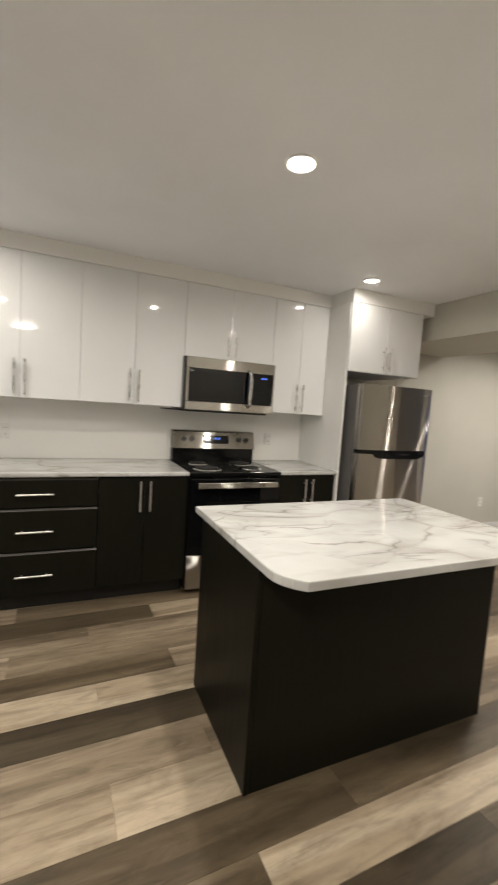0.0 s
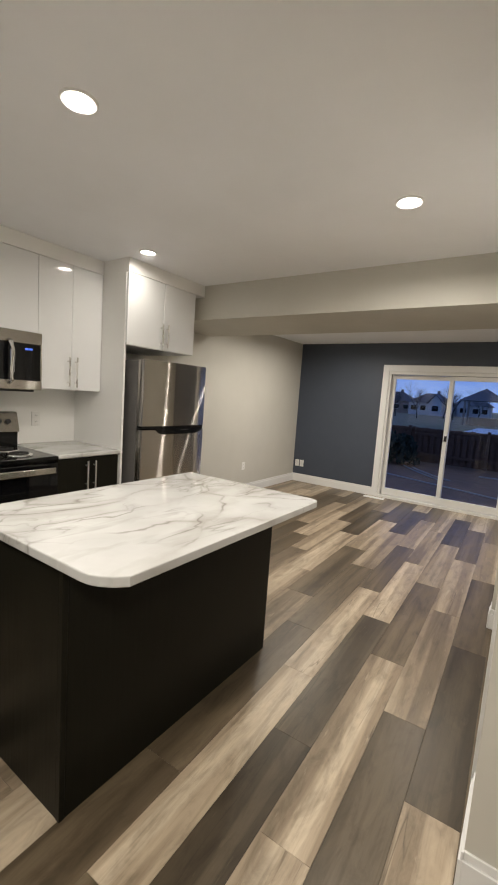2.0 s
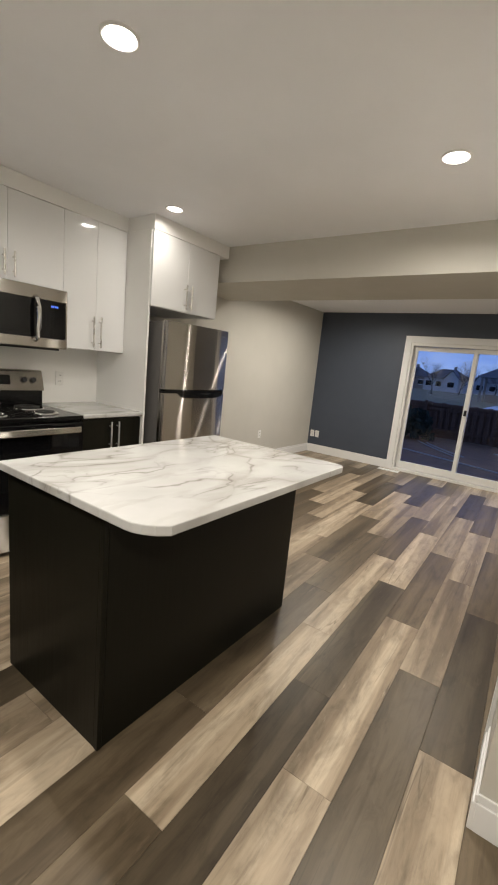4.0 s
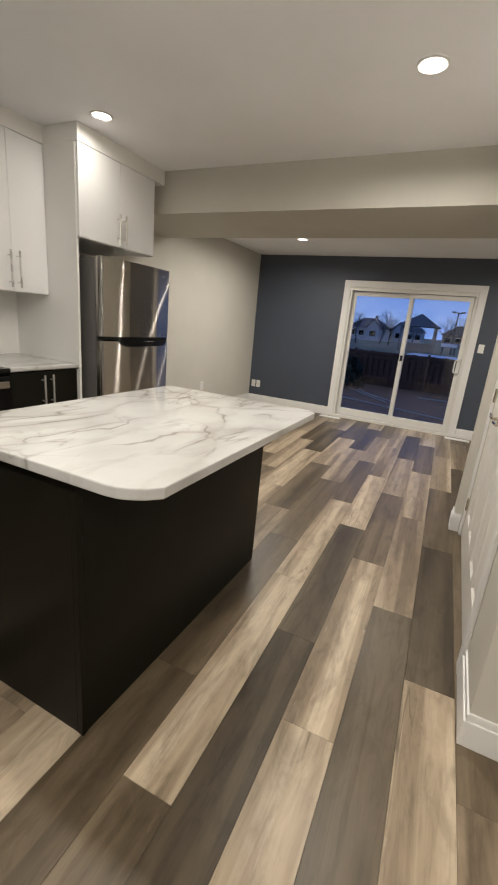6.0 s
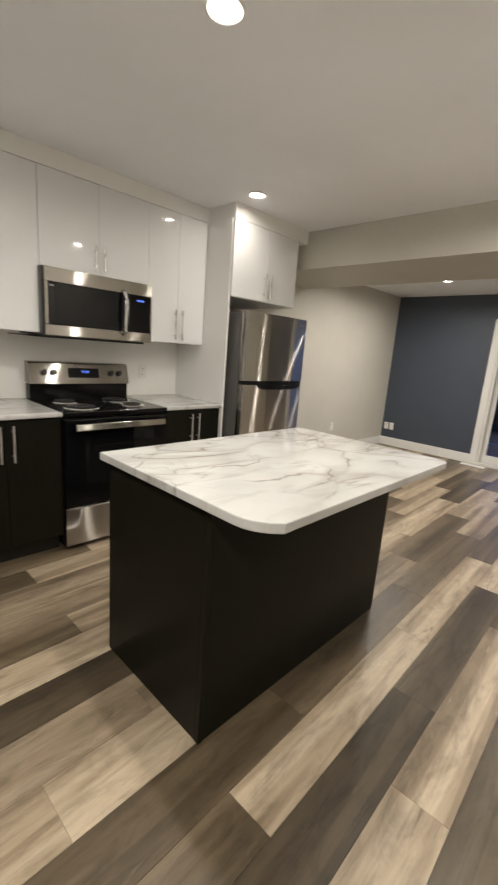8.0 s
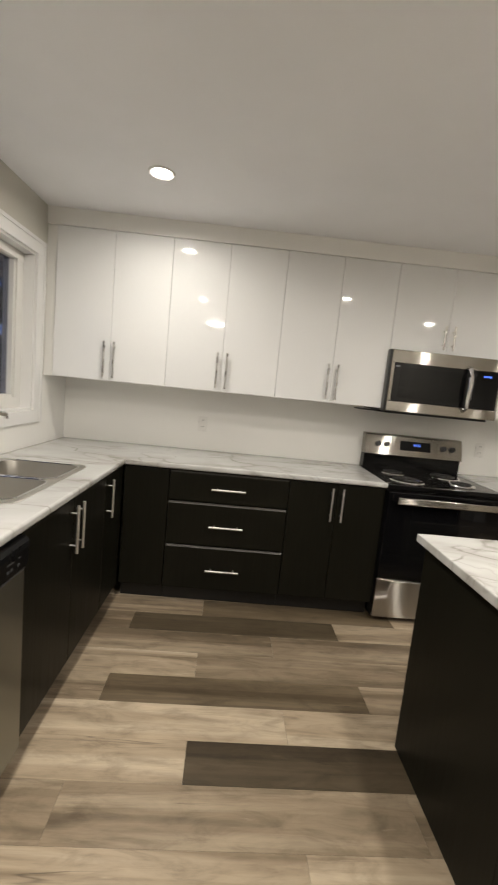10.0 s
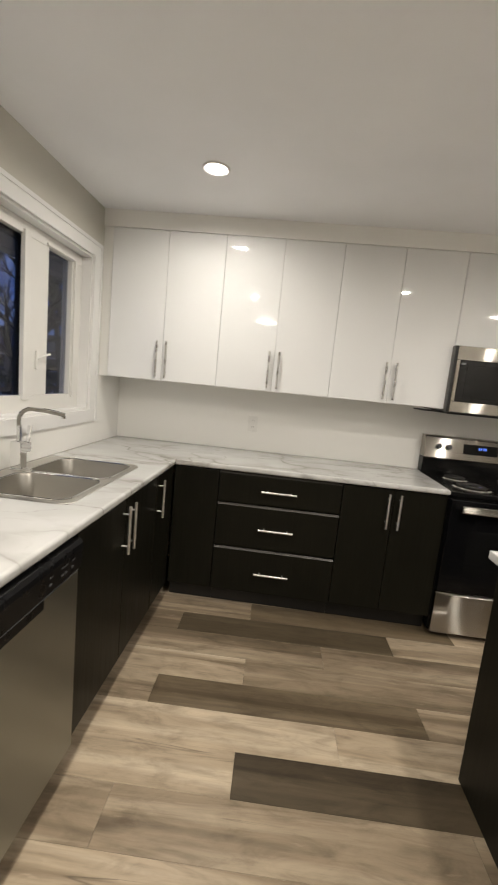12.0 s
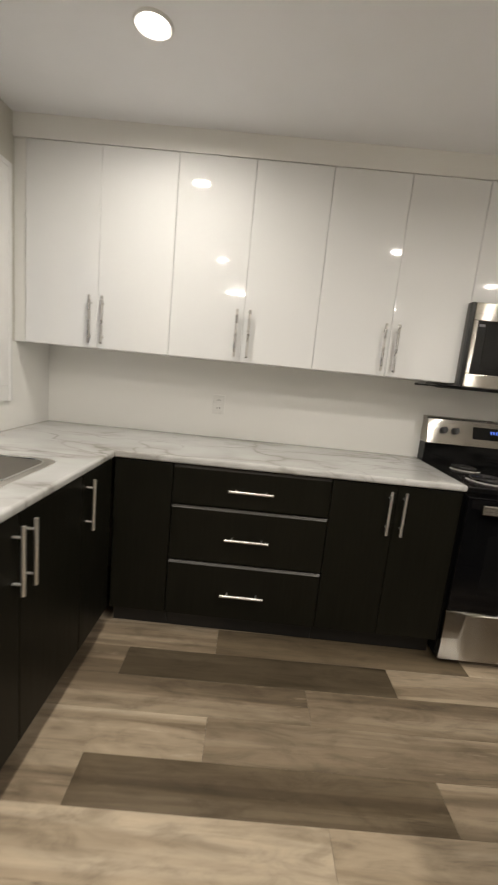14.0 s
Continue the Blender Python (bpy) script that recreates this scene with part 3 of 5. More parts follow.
part("handle_plate", bm_box(EAST + 0.010, EAST + 0.018, 0.345, 0.385, 0.87, 1.11, 0.004), VINYL, slide)
part("thumb_latch", bm_box(EAST + 0.004, EAST + 0.018, 1.115, 1.15, 0.98, 1.06, 0.004), BPLAS, slide, "black latch")
part("keeper", bm_box(EAST + 0.056, EAST + 0.07, 1.93, 1.955, 0.96, 1.06, 0.003), VINYL, fixed)


# ---- closet double door ----
closet = thing("door_2", "white moulded-panel double closet door, closed, with nickel levers", "closet door", kind="structure")
for a in ((1.612, QX0 - 0.003, CY, CY + 0.016, 0, QZ + 0.07), (QX1 + 0.003, PX - 0.001, CY, CY + 0.016, 0, QZ + 0.07), (QX0 - 0.003, QX1 + 0.003, CY, CY + 0.016, QZ + 0.003, QZ + 0.07)):
    part("casing", bm_box(*a, bev=0.003), TRIM, closet)


def door_leaf(x0, x1, hinge_x, lever_x, lever_way):
    """A moulded leaf in the wall's plane: a slab with raised panels inside sunk mouldings."""
    yf = CY - 0.004
    bm = bmesh.new()
    st = 0.095
    zs = [(0.20, 0.78), (0.98, 1.55), (1.66, 1.90)]
    xm = (x0 + x1) / 2
    cols = [(x0 + st, xm - 0.035), (xm + 0.035, x1 - st)]
    xs = [x0, cols[0][0], cols[0][1], cols[1][0], cols[1][1], x1]
    zz = [0.012, 0.20, 0.78, 0.98, 1.55, 1.66, 1.90, QZ - 0.004]
    for i in range(5):
        for j in range(7):
            if i in (1, 3) and j in (1, 3, 5):
                continue
            bm_box(xs[i], xs[i + 1], yf - 0.035, yf, zz[j], zz[j + 1], 0, 1, bm)
    bm_box(x0, x1, yf - 0.036, yf - 0.03, 0.012, QZ - 0.004, 0, 1, bm)
    leaf = part("leaf", bm, DOORP, closet)
    for c0, c1 in cols:
        for z0, z1 in zs:
            b = bmesh.new()
            i1, i2 = 0.016, 0.045
            rings = []
            for inset, y in ((0, yf), (i1, yf - 0.011), (0.026, yf - 0.011), (i2, yf - 0.003)):
                rings.append([b.verts.new((x, y, z)) for x, z in ((c0 + inset, z0 + inset), (c1 - inset, z0 + inset), (c1 - inset, z1 - inset), (c0 + inset, z1 - inset))])
            for u, w in zip(rings, rings[1:]):
                for k in range(4):
                    b.faces.new((u[k], u[(k + 1) % 4], w[(k + 1) % 4], w[k]))
            b.faces.new(rings[-1])
            bmesh.ops.recalc_face_normals(b, faces=b.faces[:])
            part("panel", b, DOORP, leaf)
    for z in (0.245, 1.02, 1.80):
        part("hinge", bm_rod([(hinge_x, CY + 0.006, z - 0.045), (hinge_x, CY + 0.006, z + 0.045)], 0.007), BRASSN, leaf, "satin nickel hinge", True)
    lever = part("lever_rose", bm_rod([(lever_x, yf, 0.965), (lever_x, yf + 0.012, 0.965)], 0.028, 20), BRASSN, leaf, "satin nickel lever", True)
    part("lever", bm_rod([(lever_x, yf + 0.012, 0.965), (lever_x, yf + 0.05, 0.965), (lever_x + lever_way * 0.02, yf + 0.055, 0.965), (lever_x + lever_way * 0.115, yf + 0.05, 0.968)], 0.009, 10), BRASSN, lever, smooth=True)
    return leaf


QM = (QX0 + QX1) / 2
door_leaf(QX0 + 0.002, QM - 0.0015, QX0 - 0.001, QM - 0.055, -1)
door_leaf(QM + 0.0015, QX1 - 0.002, QX1 + 0.001, QM + 0.055, 1)


# ---- lamps in the ceiling ----
def downlight(x, y, z):
    ob = thing("recessed_light", "white round recessed LED ceiling light, lit", "ceiling light", pose(x, y, z), group="recessed ceiling lights")
    part("trim_ring", bm_lathe([(0.050, -0.002), (0.054, -0.0055), (0.060, -0.0085), (0.063, -0.0085), (0.067, -0.005), (0.068, 0.0)], 40), TRIM, ob, smooth=True)
    part("lens", bm_lathe([(0.0, -0.003), (0.049, -0.003), (0.0495, -0.001), (0.0, -0.001)], 32), LENS, ob, "glowing lens", True)
    return ob


# fixtures too for the three unseen lamps added in the living room
for lx, ly, lz, share in LAMPS:
    downlight(lx, ly, lz)
dome = thing("dome_light", "round flush-mount glass ceiling light, lit", "ceiling light", pose(-0.56, -0.5, 2.46))
part("pan", bm_lathe([(0.0, 0.0), (0.16, 0.0), (0.16, -0.025), (0.0, -0.025)], 40), BRASSN, dome, smooth=True)
part("shade", bm_lathe([(0.150, -0.026), (0.152, -0.045), (0.128, -0.075), (0.08, -0.092), (0.0, -0.098)], 40), glowing("dome_glass", (1.0, 0.93, 0.84), 9.0), dome, "glowing glass shade", True)


# ---- kitchen cabinets ----
def bar_handle(length, upright, at, parent, reach=0.032, mat=None):
    """A round bar pull on two posts, on a front at y = 0 that looks towards -y."""
    x, z = at
    d = Vector((0, 0, 1)) if upright else Vector((1, 0, 0))
    c = Vector((x, -reach, z))
    bm = bm_rod([c - d * length / 2, c + d * length / 2], 0.0068, 12)
    for s in (-1, 1):
        p = c + d * s * (length / 2 - 0.035)
        bm_rod([(p.x, 0.0, p.z), (p.x, -reach, p.z)], 0.0045, 8, bm)
    return part("handle", bm, mat or BAR, parent, "satin steel bar handle", True)


def front(parent, name, x0, x1, z0, z1, mat, thick=0.019, bev=0.0035, y=0.0):
    return part(name, bm_box(x0, x1, y, y + thick, z0, z1, bev), mat, parent)


def upper_cabinet(x0, x1, z0, z1, yf, depth, label, handles="low", hl=0.16):
    w, h = x1 - x0, z1 - z0
    ob = thing("wall_cabinet", label, "cabinet", pose(x0, yf, z0), group="white gloss wall cabinets")
    part("body", bm_box(0.001, w - 0.001, 0.021, depth, 0.0, h, 0.001, 1), CARC, ob)
    g = 0.0006
    for k, (a, b) in enumerate(((0.0, w / 2), (w / 2, w))):
        d = front(ob, "door", a + g, b - g, 0.002, h - 0.001, GLOSS, bev=0.0045)
        hx = w / 2 + (-0.032 if k == 0 else 0.032)
        bar_handle(hl, True, (hx, 0.025 + hl / 2), d)
    return ob


UF, UD = 3.175, NORTH - 3.175
for k in range(3):
    upper_cabinet(-1.39 + 0.7465 * k, -1.39 + 0.7465 * (k + 1), 1.393, 2.352, UF, UD, "white high-gloss two-door wall cabinet with bar handles", hl=0.235)
upper_cabinet(0.850, 1.612, 1.792, 2.352, UF, UD, "short white high-gloss cabinet above the microwave")
upper_cabinet(1.613, 2.153, 1.393, 2.352, UF, UD, "narrow white high-gloss wall cabinet beside the fridge panel", hl=0.235)
structure("trim_1", bm_box(WEST + 0.001, -1.391, UF + 0.012, NORTH - 0.006, 1.393, 2.352, 0.001), CARC, "white filler strip between cabinets and wall", "filler")
structure("trim_2", bm_box(WEST + 0.001, 2.156, UF - 0.001, NORTH, 2.3535, HIGH, 0.0015), CARC, "white valance board above the wall cabinets", "valance")

# fridge surround
structure("trim_3", bm_box(2.155, 2.174, 2.885, NORTH - 0.001, 0.0, 2.352, 0.001), CARC, "tall white panel between counter and fridge", "panel")
fc = upper_cabinet(2.157, 2.937, 1.786, 2.352, 2.858, NORTH - 2.858, "white high-gloss two-door cabinet above the fridge", hl=0.20)
structure("trim_4", bm_box(2.1565, BEAM - 0.001, 2.857, NORTH, 2.3535, HIGH, 0.0015), CARC, "white valance board above the fridge cabinet", "valance")


def kick(parent, w):
    part("toe_kick", bm_box(0.0, w, 0.075, 0.09, -0.112, 0.0), KICK, parent)


def base_doors(m, w, label, doors=2, h=0.787, hinge="", low=0.002):
    ob = thing("base_cabinet", label, "cabinet", m, group="dark base cabinets")
    part("body", bm_box(0.001, w - 0.001, 0.021, 0.58, 0.0, h - low, 0.0), ESPR, ob)
    kick(ob, w)
    edges = [w * k / doors for k in range(doors + 1)]
    for k in range(doors):
        d = front(ob, "door", edges[k] + 0.0015, edges[k + 1] - 0.0015, 0.002, h - 0.012, ESPR)
        if hinge == "none":
            continue
        if doors == 2:
            hx = w / 2 + (-0.034 if k == 0 else 0.034)
        else:
            hx = edges[k] + 0.04 if hinge == "right" else edges[k + 1] - 0.04
        bar_handle(0.215, True, (hx, h - 0.035 - 0.1075), d, mat=BAR_LIT)
    return ob


BF, BZ = 2.91, 0.114
# drawers
dr = thing("drawer_cabinet", "dark espresso three-drawer base cabinet with bar handles", "cabinet", pose(-0.522, BF, BZ), group="dark base cabinets")
part("body", bm_box(0.001, 0.756, 0.021, 0.58, 0.0, 0.785), ESPR, dr)
kick(dr, 0.757)
for z0, z1 in ((0.002, 0.286), (0.298, 0.573), (0.585, 0.774)):
    bm = bm_box(0.0015, 0.7555, 0, 0.019, z0, z1 - 0.010, 0.002)
    d = part("drawer_front", bm, ESPR, dr)
    b2 = bmesh.new()
    rows = [[b2.verts.new((x, y, z)) for y, z in ((0.001, z1 - 0.0102), (0.010, z1 + 0.001), (0.019, z1 + 0.001), (0.019, z1 - 0.0102))] for x in (0.0015, 0.7555)]
    for k in range(4):
        b2.faces.new((rows[0][k], rows[0][(k + 1) % 4], rows[1][(k + 1) % 4], rows[1][k]))
    b2.faces.new(rows[0]), b2.faces.new(rows[1][::-1])
    bmesh.ops.recalc_face_normals(b2, faces=b2.faces[:])
    part("pull_lip", b2, LIP_LIT, d, "slanted finger lip")
    bar_handle(0.215, False, (0.378, (z0 + z1) / 2 - 0.005), d, mat=BAR_LIT)
base_doors(pose(0.237, BF, BZ), 0.618, "dark espresso two-door base cabinet beside the range")
base_doors(pose(-0.806, BF, BZ), 0.282, "dark espresso blind corner panel", doors=1, hinge="none")
base_doors(pose(1.622, BF, BZ), 0.531, "dark espresso two-door base cabinet beside the fridge panel")
# west run, looking towards +x
WF = -0.812
base_doors(pose(WF, 1.69, BZ, rz=90), 0.872, "dark espresso two-door sink cabinet with bar handles", low=0.2)
base_doors(pose(WF, 2.564, BZ, rz=90), 0.332, "dark espresso single-door corner base cabinet", doors=1, hinge="right", low=0.2)
base_doors(pose(WF, 0.70, BZ, rz=90), 0.372, "dark espresso base cabinet before the dishwasher", doors=1, hinge="right")


# ---- worktops ----
def worktop(name, xs, ys, keep, z0, z1, label, bev=0.012):
    """A slab over the cells (i, j) of a grid that keep() accepts, with rounded upper and lower rims."""
    bm = bmesh.new()
    vs = {}
    faces = []
    for i in range(len(xs) - 1):
        for j in range(len(ys) - 1):
            if keep(i, j):
                ring = []
                for a, b in ((i, j), (i + 1, j), (i + 1, j + 1), (i, j + 1)):
                    if (a, b) not in vs:
                        vs[(a, b)] = bm.verts.new((xs[a], ys[b], z1))
                    ring.append(vs[(a, b)])
                faces.append(bm.faces.new(ring))
    ret = bmesh.ops.extrude_face_region(bm, geom=faces)
    for g in ret["geom"]:
        if isinstance(g, bmesh.types.BMVert):
            g.co.z = z0
    bmesh.ops.recalc_face_normals(bm, faces=bm.faces[:])
    rim = [e for e in bm.edges if abs(e.verts[0].co.z - e.verts[1].co.z) < 1e-6 and len(e.link_faces) == 2 and abs(e.link_faces[0].normal.z - e.link_faces[1].normal.z) > 0.5]
    bmesh.ops.bevel(bm, geom=rim, offset=bev, segments=4, profile=0.5, affect="EDGES")
    return tagged(part(name, bm, MARB, None), label, "worktop")


CT0, CT1 = 0.897, 0.931
SX0, SX1, SY0, SY1 = -1.405, -0.940, 1.85, 2.58
worktop("countertop", [WEST + 0.001, SX0, SX1, -0.797, 0.856], [0.70, SY0, SY1, 2.888, NORTH - 0.001],
        lambda i, j: not (i == 3 and j < 3) and not (i == 1 and j == 1), CT0, CT1, "white marble-look laminate L-shaped countertop with grey veins")
worktop("countertop", [1.617, 2.178], [2.888, NORTH - 0.001], lambda i, j: True, CT0, CT1, "short white marble-look countertop beside the range")


def rounded_outline(x0, x1, y0, y1, cuts):
    """A rectangle whose corners (from x0, y0, counter-clockwise) are rounded by the given radii."""
    pts = []
    for (cx, cy, sx, sy, a0), r in zip(((x0, y0, 1, 1, 180), (x1, y0, -1, 1, 270), (x1, y1, -1, -1, 0), (x0, y1, 1, -1, 90)), cuts):
        for k in range(7):
            a = radians(a0 + 90 * k / 6)
            pts.append((cx + sx * r + r * math.cos(a), cy + sy * r + r * math.sin(a)))
    return pts


# ---- island ----
isl = thing("kitchen_island", "dark espresso kitchen island with plain panelled sides", "island", pose(0.65, 1.25, 0))
part("corner_post", bm_box(0.0, 0.020, -0.003, 0.020, 0.0, 0.892, 0.003, 3), ESPR, isl)
part("back_panel", bm_box(0.0215, 1.264, 0.0, 0.018, 0.0, 0.892, 0.0015), ESPR, isl)
part("end_panel", bm_box(0.002, 0.018, 0.022, 0.65, 0.0, 0.892, 0.002, 3), ESPR, isl)
part("end_panel", bm_box(1.246, 1.264, 0.0185, 0.65, 0.0, 0.892, 0.0015), ESPR, isl)
part("body", bm_box(0.0185, 1.2455, 0.0185, 0.628, 0.10, 0.892), ESPR, isl)
for k in range(3):
    x0 = 0.02 + 0.409 * k
    d = part("door", bm_box(x0, x0 + 0.405, 0.629, 0.648, 0.105, 0.885, 0.002), ESPR, isl)
    bmh = bm_rod([(x0 + 0.20 - 0.1, 0.678, 0.80), (x0 + 0.20 + 0.1, 0.678, 0.80)], 0.006)
    part("handle", bmh, BAR, d, "satin steel bar handle", True)
ISLAND_TOP = [(0.690, 0.987), (1.900, 0.987), (1.926, 0.999), (1.941, 1.024), (1.945, 1.056), (1.945, 1.914), (0.617, 1.914), (0.617, 1.115), (0.621, 1.080), (0.633, 1.050), (0.656, 1.016)]
top = part("countertop", bm_prism(ISLAND_TOP, CT0, CT1, 0.005, 3), MARB, None)
tagged(top, "white marble-look island countertop with grey veins and rounded corners", "worktop")


# ---- sink and tap ----
sink = thing("kitchen_sink", "double-bowl stainless steel sink set in the countertop", "sink")
RZ = CT1 + 0.004


def bowl(x0, x1, y0, y1, deep):
    bm = bmesh.new()
    rings = []
    for inset, z, r in ((0.0, RZ, 0.06), (0.006, RZ - 0.012, 0.06), (0.016, RZ - deep + 0.03, 0.05), (0.045, RZ - deep, 0.06)):
        rings.append([bm.verts.new((x, y, z)) for x, y in rounded_outline(x0 + inset, x1 - inset, y0 + inset, y1 - inset, (r,) * 4)])
    for u, w in zip(rings, rings[1:]):
        for k in range(len(u)):
            bm.faces.new((u[k], u[(k + 1) % len(u)], w[(k + 1) % len(w)], w[k]))
    bm.faces.new(rings[-1])
    bmesh.ops.recalc_face_normals(bm, faces=bm.faces[:])
    bmesh.ops.reverse_faces(bm, faces=bm.faces[:])
    return bm


BX0, BX1 = SX0 + 0.062, SX1 - 0.012
YM = (SY0 + SY1) / 2
bowls = ((SY0 + 0.012, YM - 0.012), (YM + 0.012, SY1 - 0.012))
rim = bmesh.new()
outer = rounded_outline(SX0 - 0.022, SX1 + 0.016, SY0 - 0.018, SY1 + 0.018, (0.05,) * 4)
holes = [rounded_outline(BX0, BX1, a, b, (0.06,) * 4) for a, b in bowls]
edges = []
for ring in (outer, *holes):
    vs = [rim.verts.new((x, y, RZ)) for x, y in ring]
    edges += [rim.edges.new((vs[k], vs[(k + 1) % len(vs)])) for k in range(len(vs))]
bmesh.ops.triangle_fill(rim, use_beauty=True, edges=edges)
bmesh.ops.recalc_face_normals(rim, faces=rim.faces[:])
if sum(f.normal.z for f in rim.faces) < 0:
    bmesh.ops.reverse_faces(rim, faces=rim.faces[:])
lip = [rim.verts.new((x, y, CT1 + 0.0005)) for x, y in rounded_outline(SX0 - 0.026, SX1 + 0.020, SY0 - 0.022, SY1 + 0.022, (0.054,) * 4)]
rim.verts.ensure_lookup_table()
for k in range(len(lip)):
    n2 = (k + 1) % len(lip)
    rim.faces.new((rim.verts[k], lip[k], lip[n2], rim.verts[n2]))
part("rim", rim, SINKR, sink, "satin rolled rim")
for a, b in bowls:
    bo = part("bowl", bowl(BX0, BX1, a, b, 0.18), SINKM, sink, smooth=True)
    edge = rounded_outline(BX0 - 0.002, BX1 + 0.002, a - 0.002, b + 0.002, (0.062,) * 4)
    part("rolled_edge", bm_rod([(x, y, RZ + 0.0005) for x, y in edge + edge[:1]], 0.0035, 8), CHROME, bo, "bright rolled edge", True)
    part("drain", bm_lathe([(0.0, 0.004), (0.03, 0.003), (0.042, 0.006), (0.045, 0.001)], 24, None, ((BX0 + BX1) / 2, (a + b) / 2, RZ - 0.18)), CHROME, bo, "chrome drain", True)

tap = thing("kitchen_faucet", "square chrome single-lever kitchen faucet on the sink rim", "faucet", pose(SX0 + 0.026, 2.225, RZ, rz=0))
part("base_plate", bm_box(-0.028, 0.028, -0.028, 0.028, 0.0, 0.008, 0.002), CHROME, tap)
part("body", bm_box(-0.026, 0.026, -0.024, 0.024, 0.008, 0.135, 0.003), CHROME, tap)


def flat_sweep(points, wide, thick):
    """A flat bar swept through points in the xz plane, with rounded long edges."""
    bm = bmesh.new()
    rings = []
    for k, p in enumerate(points):
        a, b = points[max(k - 1, 0)], points[min(k + 1, len(points) - 1)]
        d = Vector((b[0] - a[0], 0, b[1] - a[1])).normalized()
        nrm = Vector((-d.z, 0, d.x))
        c = 0.003
        prof2 = ((-wide, -thick + c), (-wide + c, -thick), (wide - c, -thick), (wide, -thick + c), (wide, thick - c), (wide - c, thick), (-wide + c, thick), (-wide, thick - c))
        rings.append([bm.verts.new(Vector((p[0], 0, p[1])) + Vector((0, u, 0)) + nrm * w) for u, w in prof2])
    for u, w in zip(rings, rings[1:]):
        for k in range(8):
            bm.faces.new((u[k], u[(k + 1) % 8], w[(k + 1) % 8], w[k]))
    bm.faces.new(rings[0][::-1]), bm.faces.new(rings[-1])
    bmesh.ops.recalc_face_normals(bm, faces=bm.faces[:])
    return bm


bend = [(0.055 - 0.055 * math.cos(radians(a)), 0.235 + 0.055 * math.sin(radians(a))) for a in range(0, 96, 12)]
spout = part("spout", flat_sweep([(0.0, 0.138), (0.0, 0.19)] + bend + [(0.12, 0.283), (0.195, 0.270)], 0.014, 0.009), CHROME, tap, smooth=True)
spout.matrix_local = pose(0, 0, 0, rz=22)
part("aerator", bm_lathe([(0.0, -0.012), (0.009, -0.012), (0.010, 0.0), (0.0, 0.0)], 20, None, (0.174, 0.070, 0.264)), CHROME, tap, smooth=True)
part("lever_hub", bm_box(-0.020, 0.020, 0.024, 0.066, 0.078, 0.124, 0.004), CHROME, tap)
part("lever_blade", flat_sweep([(-0.012, 0.10), (-0.002, 0.122), (0.010, 0.16), (0.016, 0.20)], 0.010, 0.005), CHROME, tap, smooth=True).matrix_local = pose(0, 0.066, 0, rz=90)


# ---- dishwasher ----
dw = thing("dishwasher", "built-in dishwasher with brushed steel door and black control strip", "dishwasher", pose(WF + 0.012, 1.076, 0.0, rz=90))
part("tub", bm_box(0.003, 0.605, 0.04, 0.58, 0.08, 0.884), BPLAS, dw)
part("door_panel", bm_box(0.003, 0.605, 0.0, 0.038, 0.105, 0.770, 0.006, 3), STEELD, dw, "brushed steel door")
cp = bmesh.new()
prof = [(0.004, 0.775), (-0.008, 0.782), (-0.014, 0.852), (-0.012, 0.868), (-0.004, 0.880), (0.010, 0.885), (0.038, 0.885), (0.038, 0.775)]
rows = [[cp.verts.new((x, y, z)) for y, z in prof] for x in (0.003, 0.605)]
for k in range(len(prof)):
    cp.faces.new((rows[0][k], rows[0][(k + 1) % len(prof)], rows[1][(k + 1) % len(prof)], rows[1][k]))
cp.faces.new(rows[0][::-1]), cp.faces.new(rows[1])
bmesh.ops.recalc_face_normals(cp, faces=cp.faces[:])
cpo = part("control_panel", cp, MATTB, dw, "black control panel")
part("panel_edge", bm_box(0.05, 0.585, -0.0095, -0.0075, 0.779, 0.781), FAINT, cpo, "thin bright edge")
for k, x in enumerate((0.41, 0.475, 0.495, 0.535)):
    part("button_mark", bm_box(x, x + 0.010, -0.0138, -0.0090, 0.806, 0.813), FAINT, cpo)
    part("button_mark", bm_box(x, x + 0.016, -0.0138, -0.0090, 0.830, 0.834), FAINT, cpo)
part("emblem", bm_box(0.078, 0.118, -0.0138, -0.0090, 0.815, 0.821), FAINT, cpo, "grey maker's emblem")
pull = part("hand_pocket", bm_box(0.20, 0.40, -0.004, 0.02, 0.742, 0.7745, 0.003), MATTB, dw, "dark recessed hand pull")
part("toe_panel", bm_box(0.003, 0.605, 0.06, 0.075, 0.0, 0.103), KICK, dw)


# ---- range ----
rg = thing("electric_range", "freestanding electric coil range, black and stainless steel", "range", pose(0.861, 2.875, 0.0))
RW = 0.752
part("body", bm_box(0.0, RW, 0.045, 0.655, 0.03, 0.896, 0.003), BLACK, rg)
for x in (0.03, RW - 0.07):
    for y in (0.08, 0.60):
        part("foot", bm_box(x, x + 0.04, y, y + 0.04, 0.0, 0.03), BPLAS, rg)
part("cooktop", bm_box(-0.003, RW + 0.003, 0.012, 0.60, 0.8965, 0.925, 0.006, 3), BLACK, rg, "black enamel cooktop")


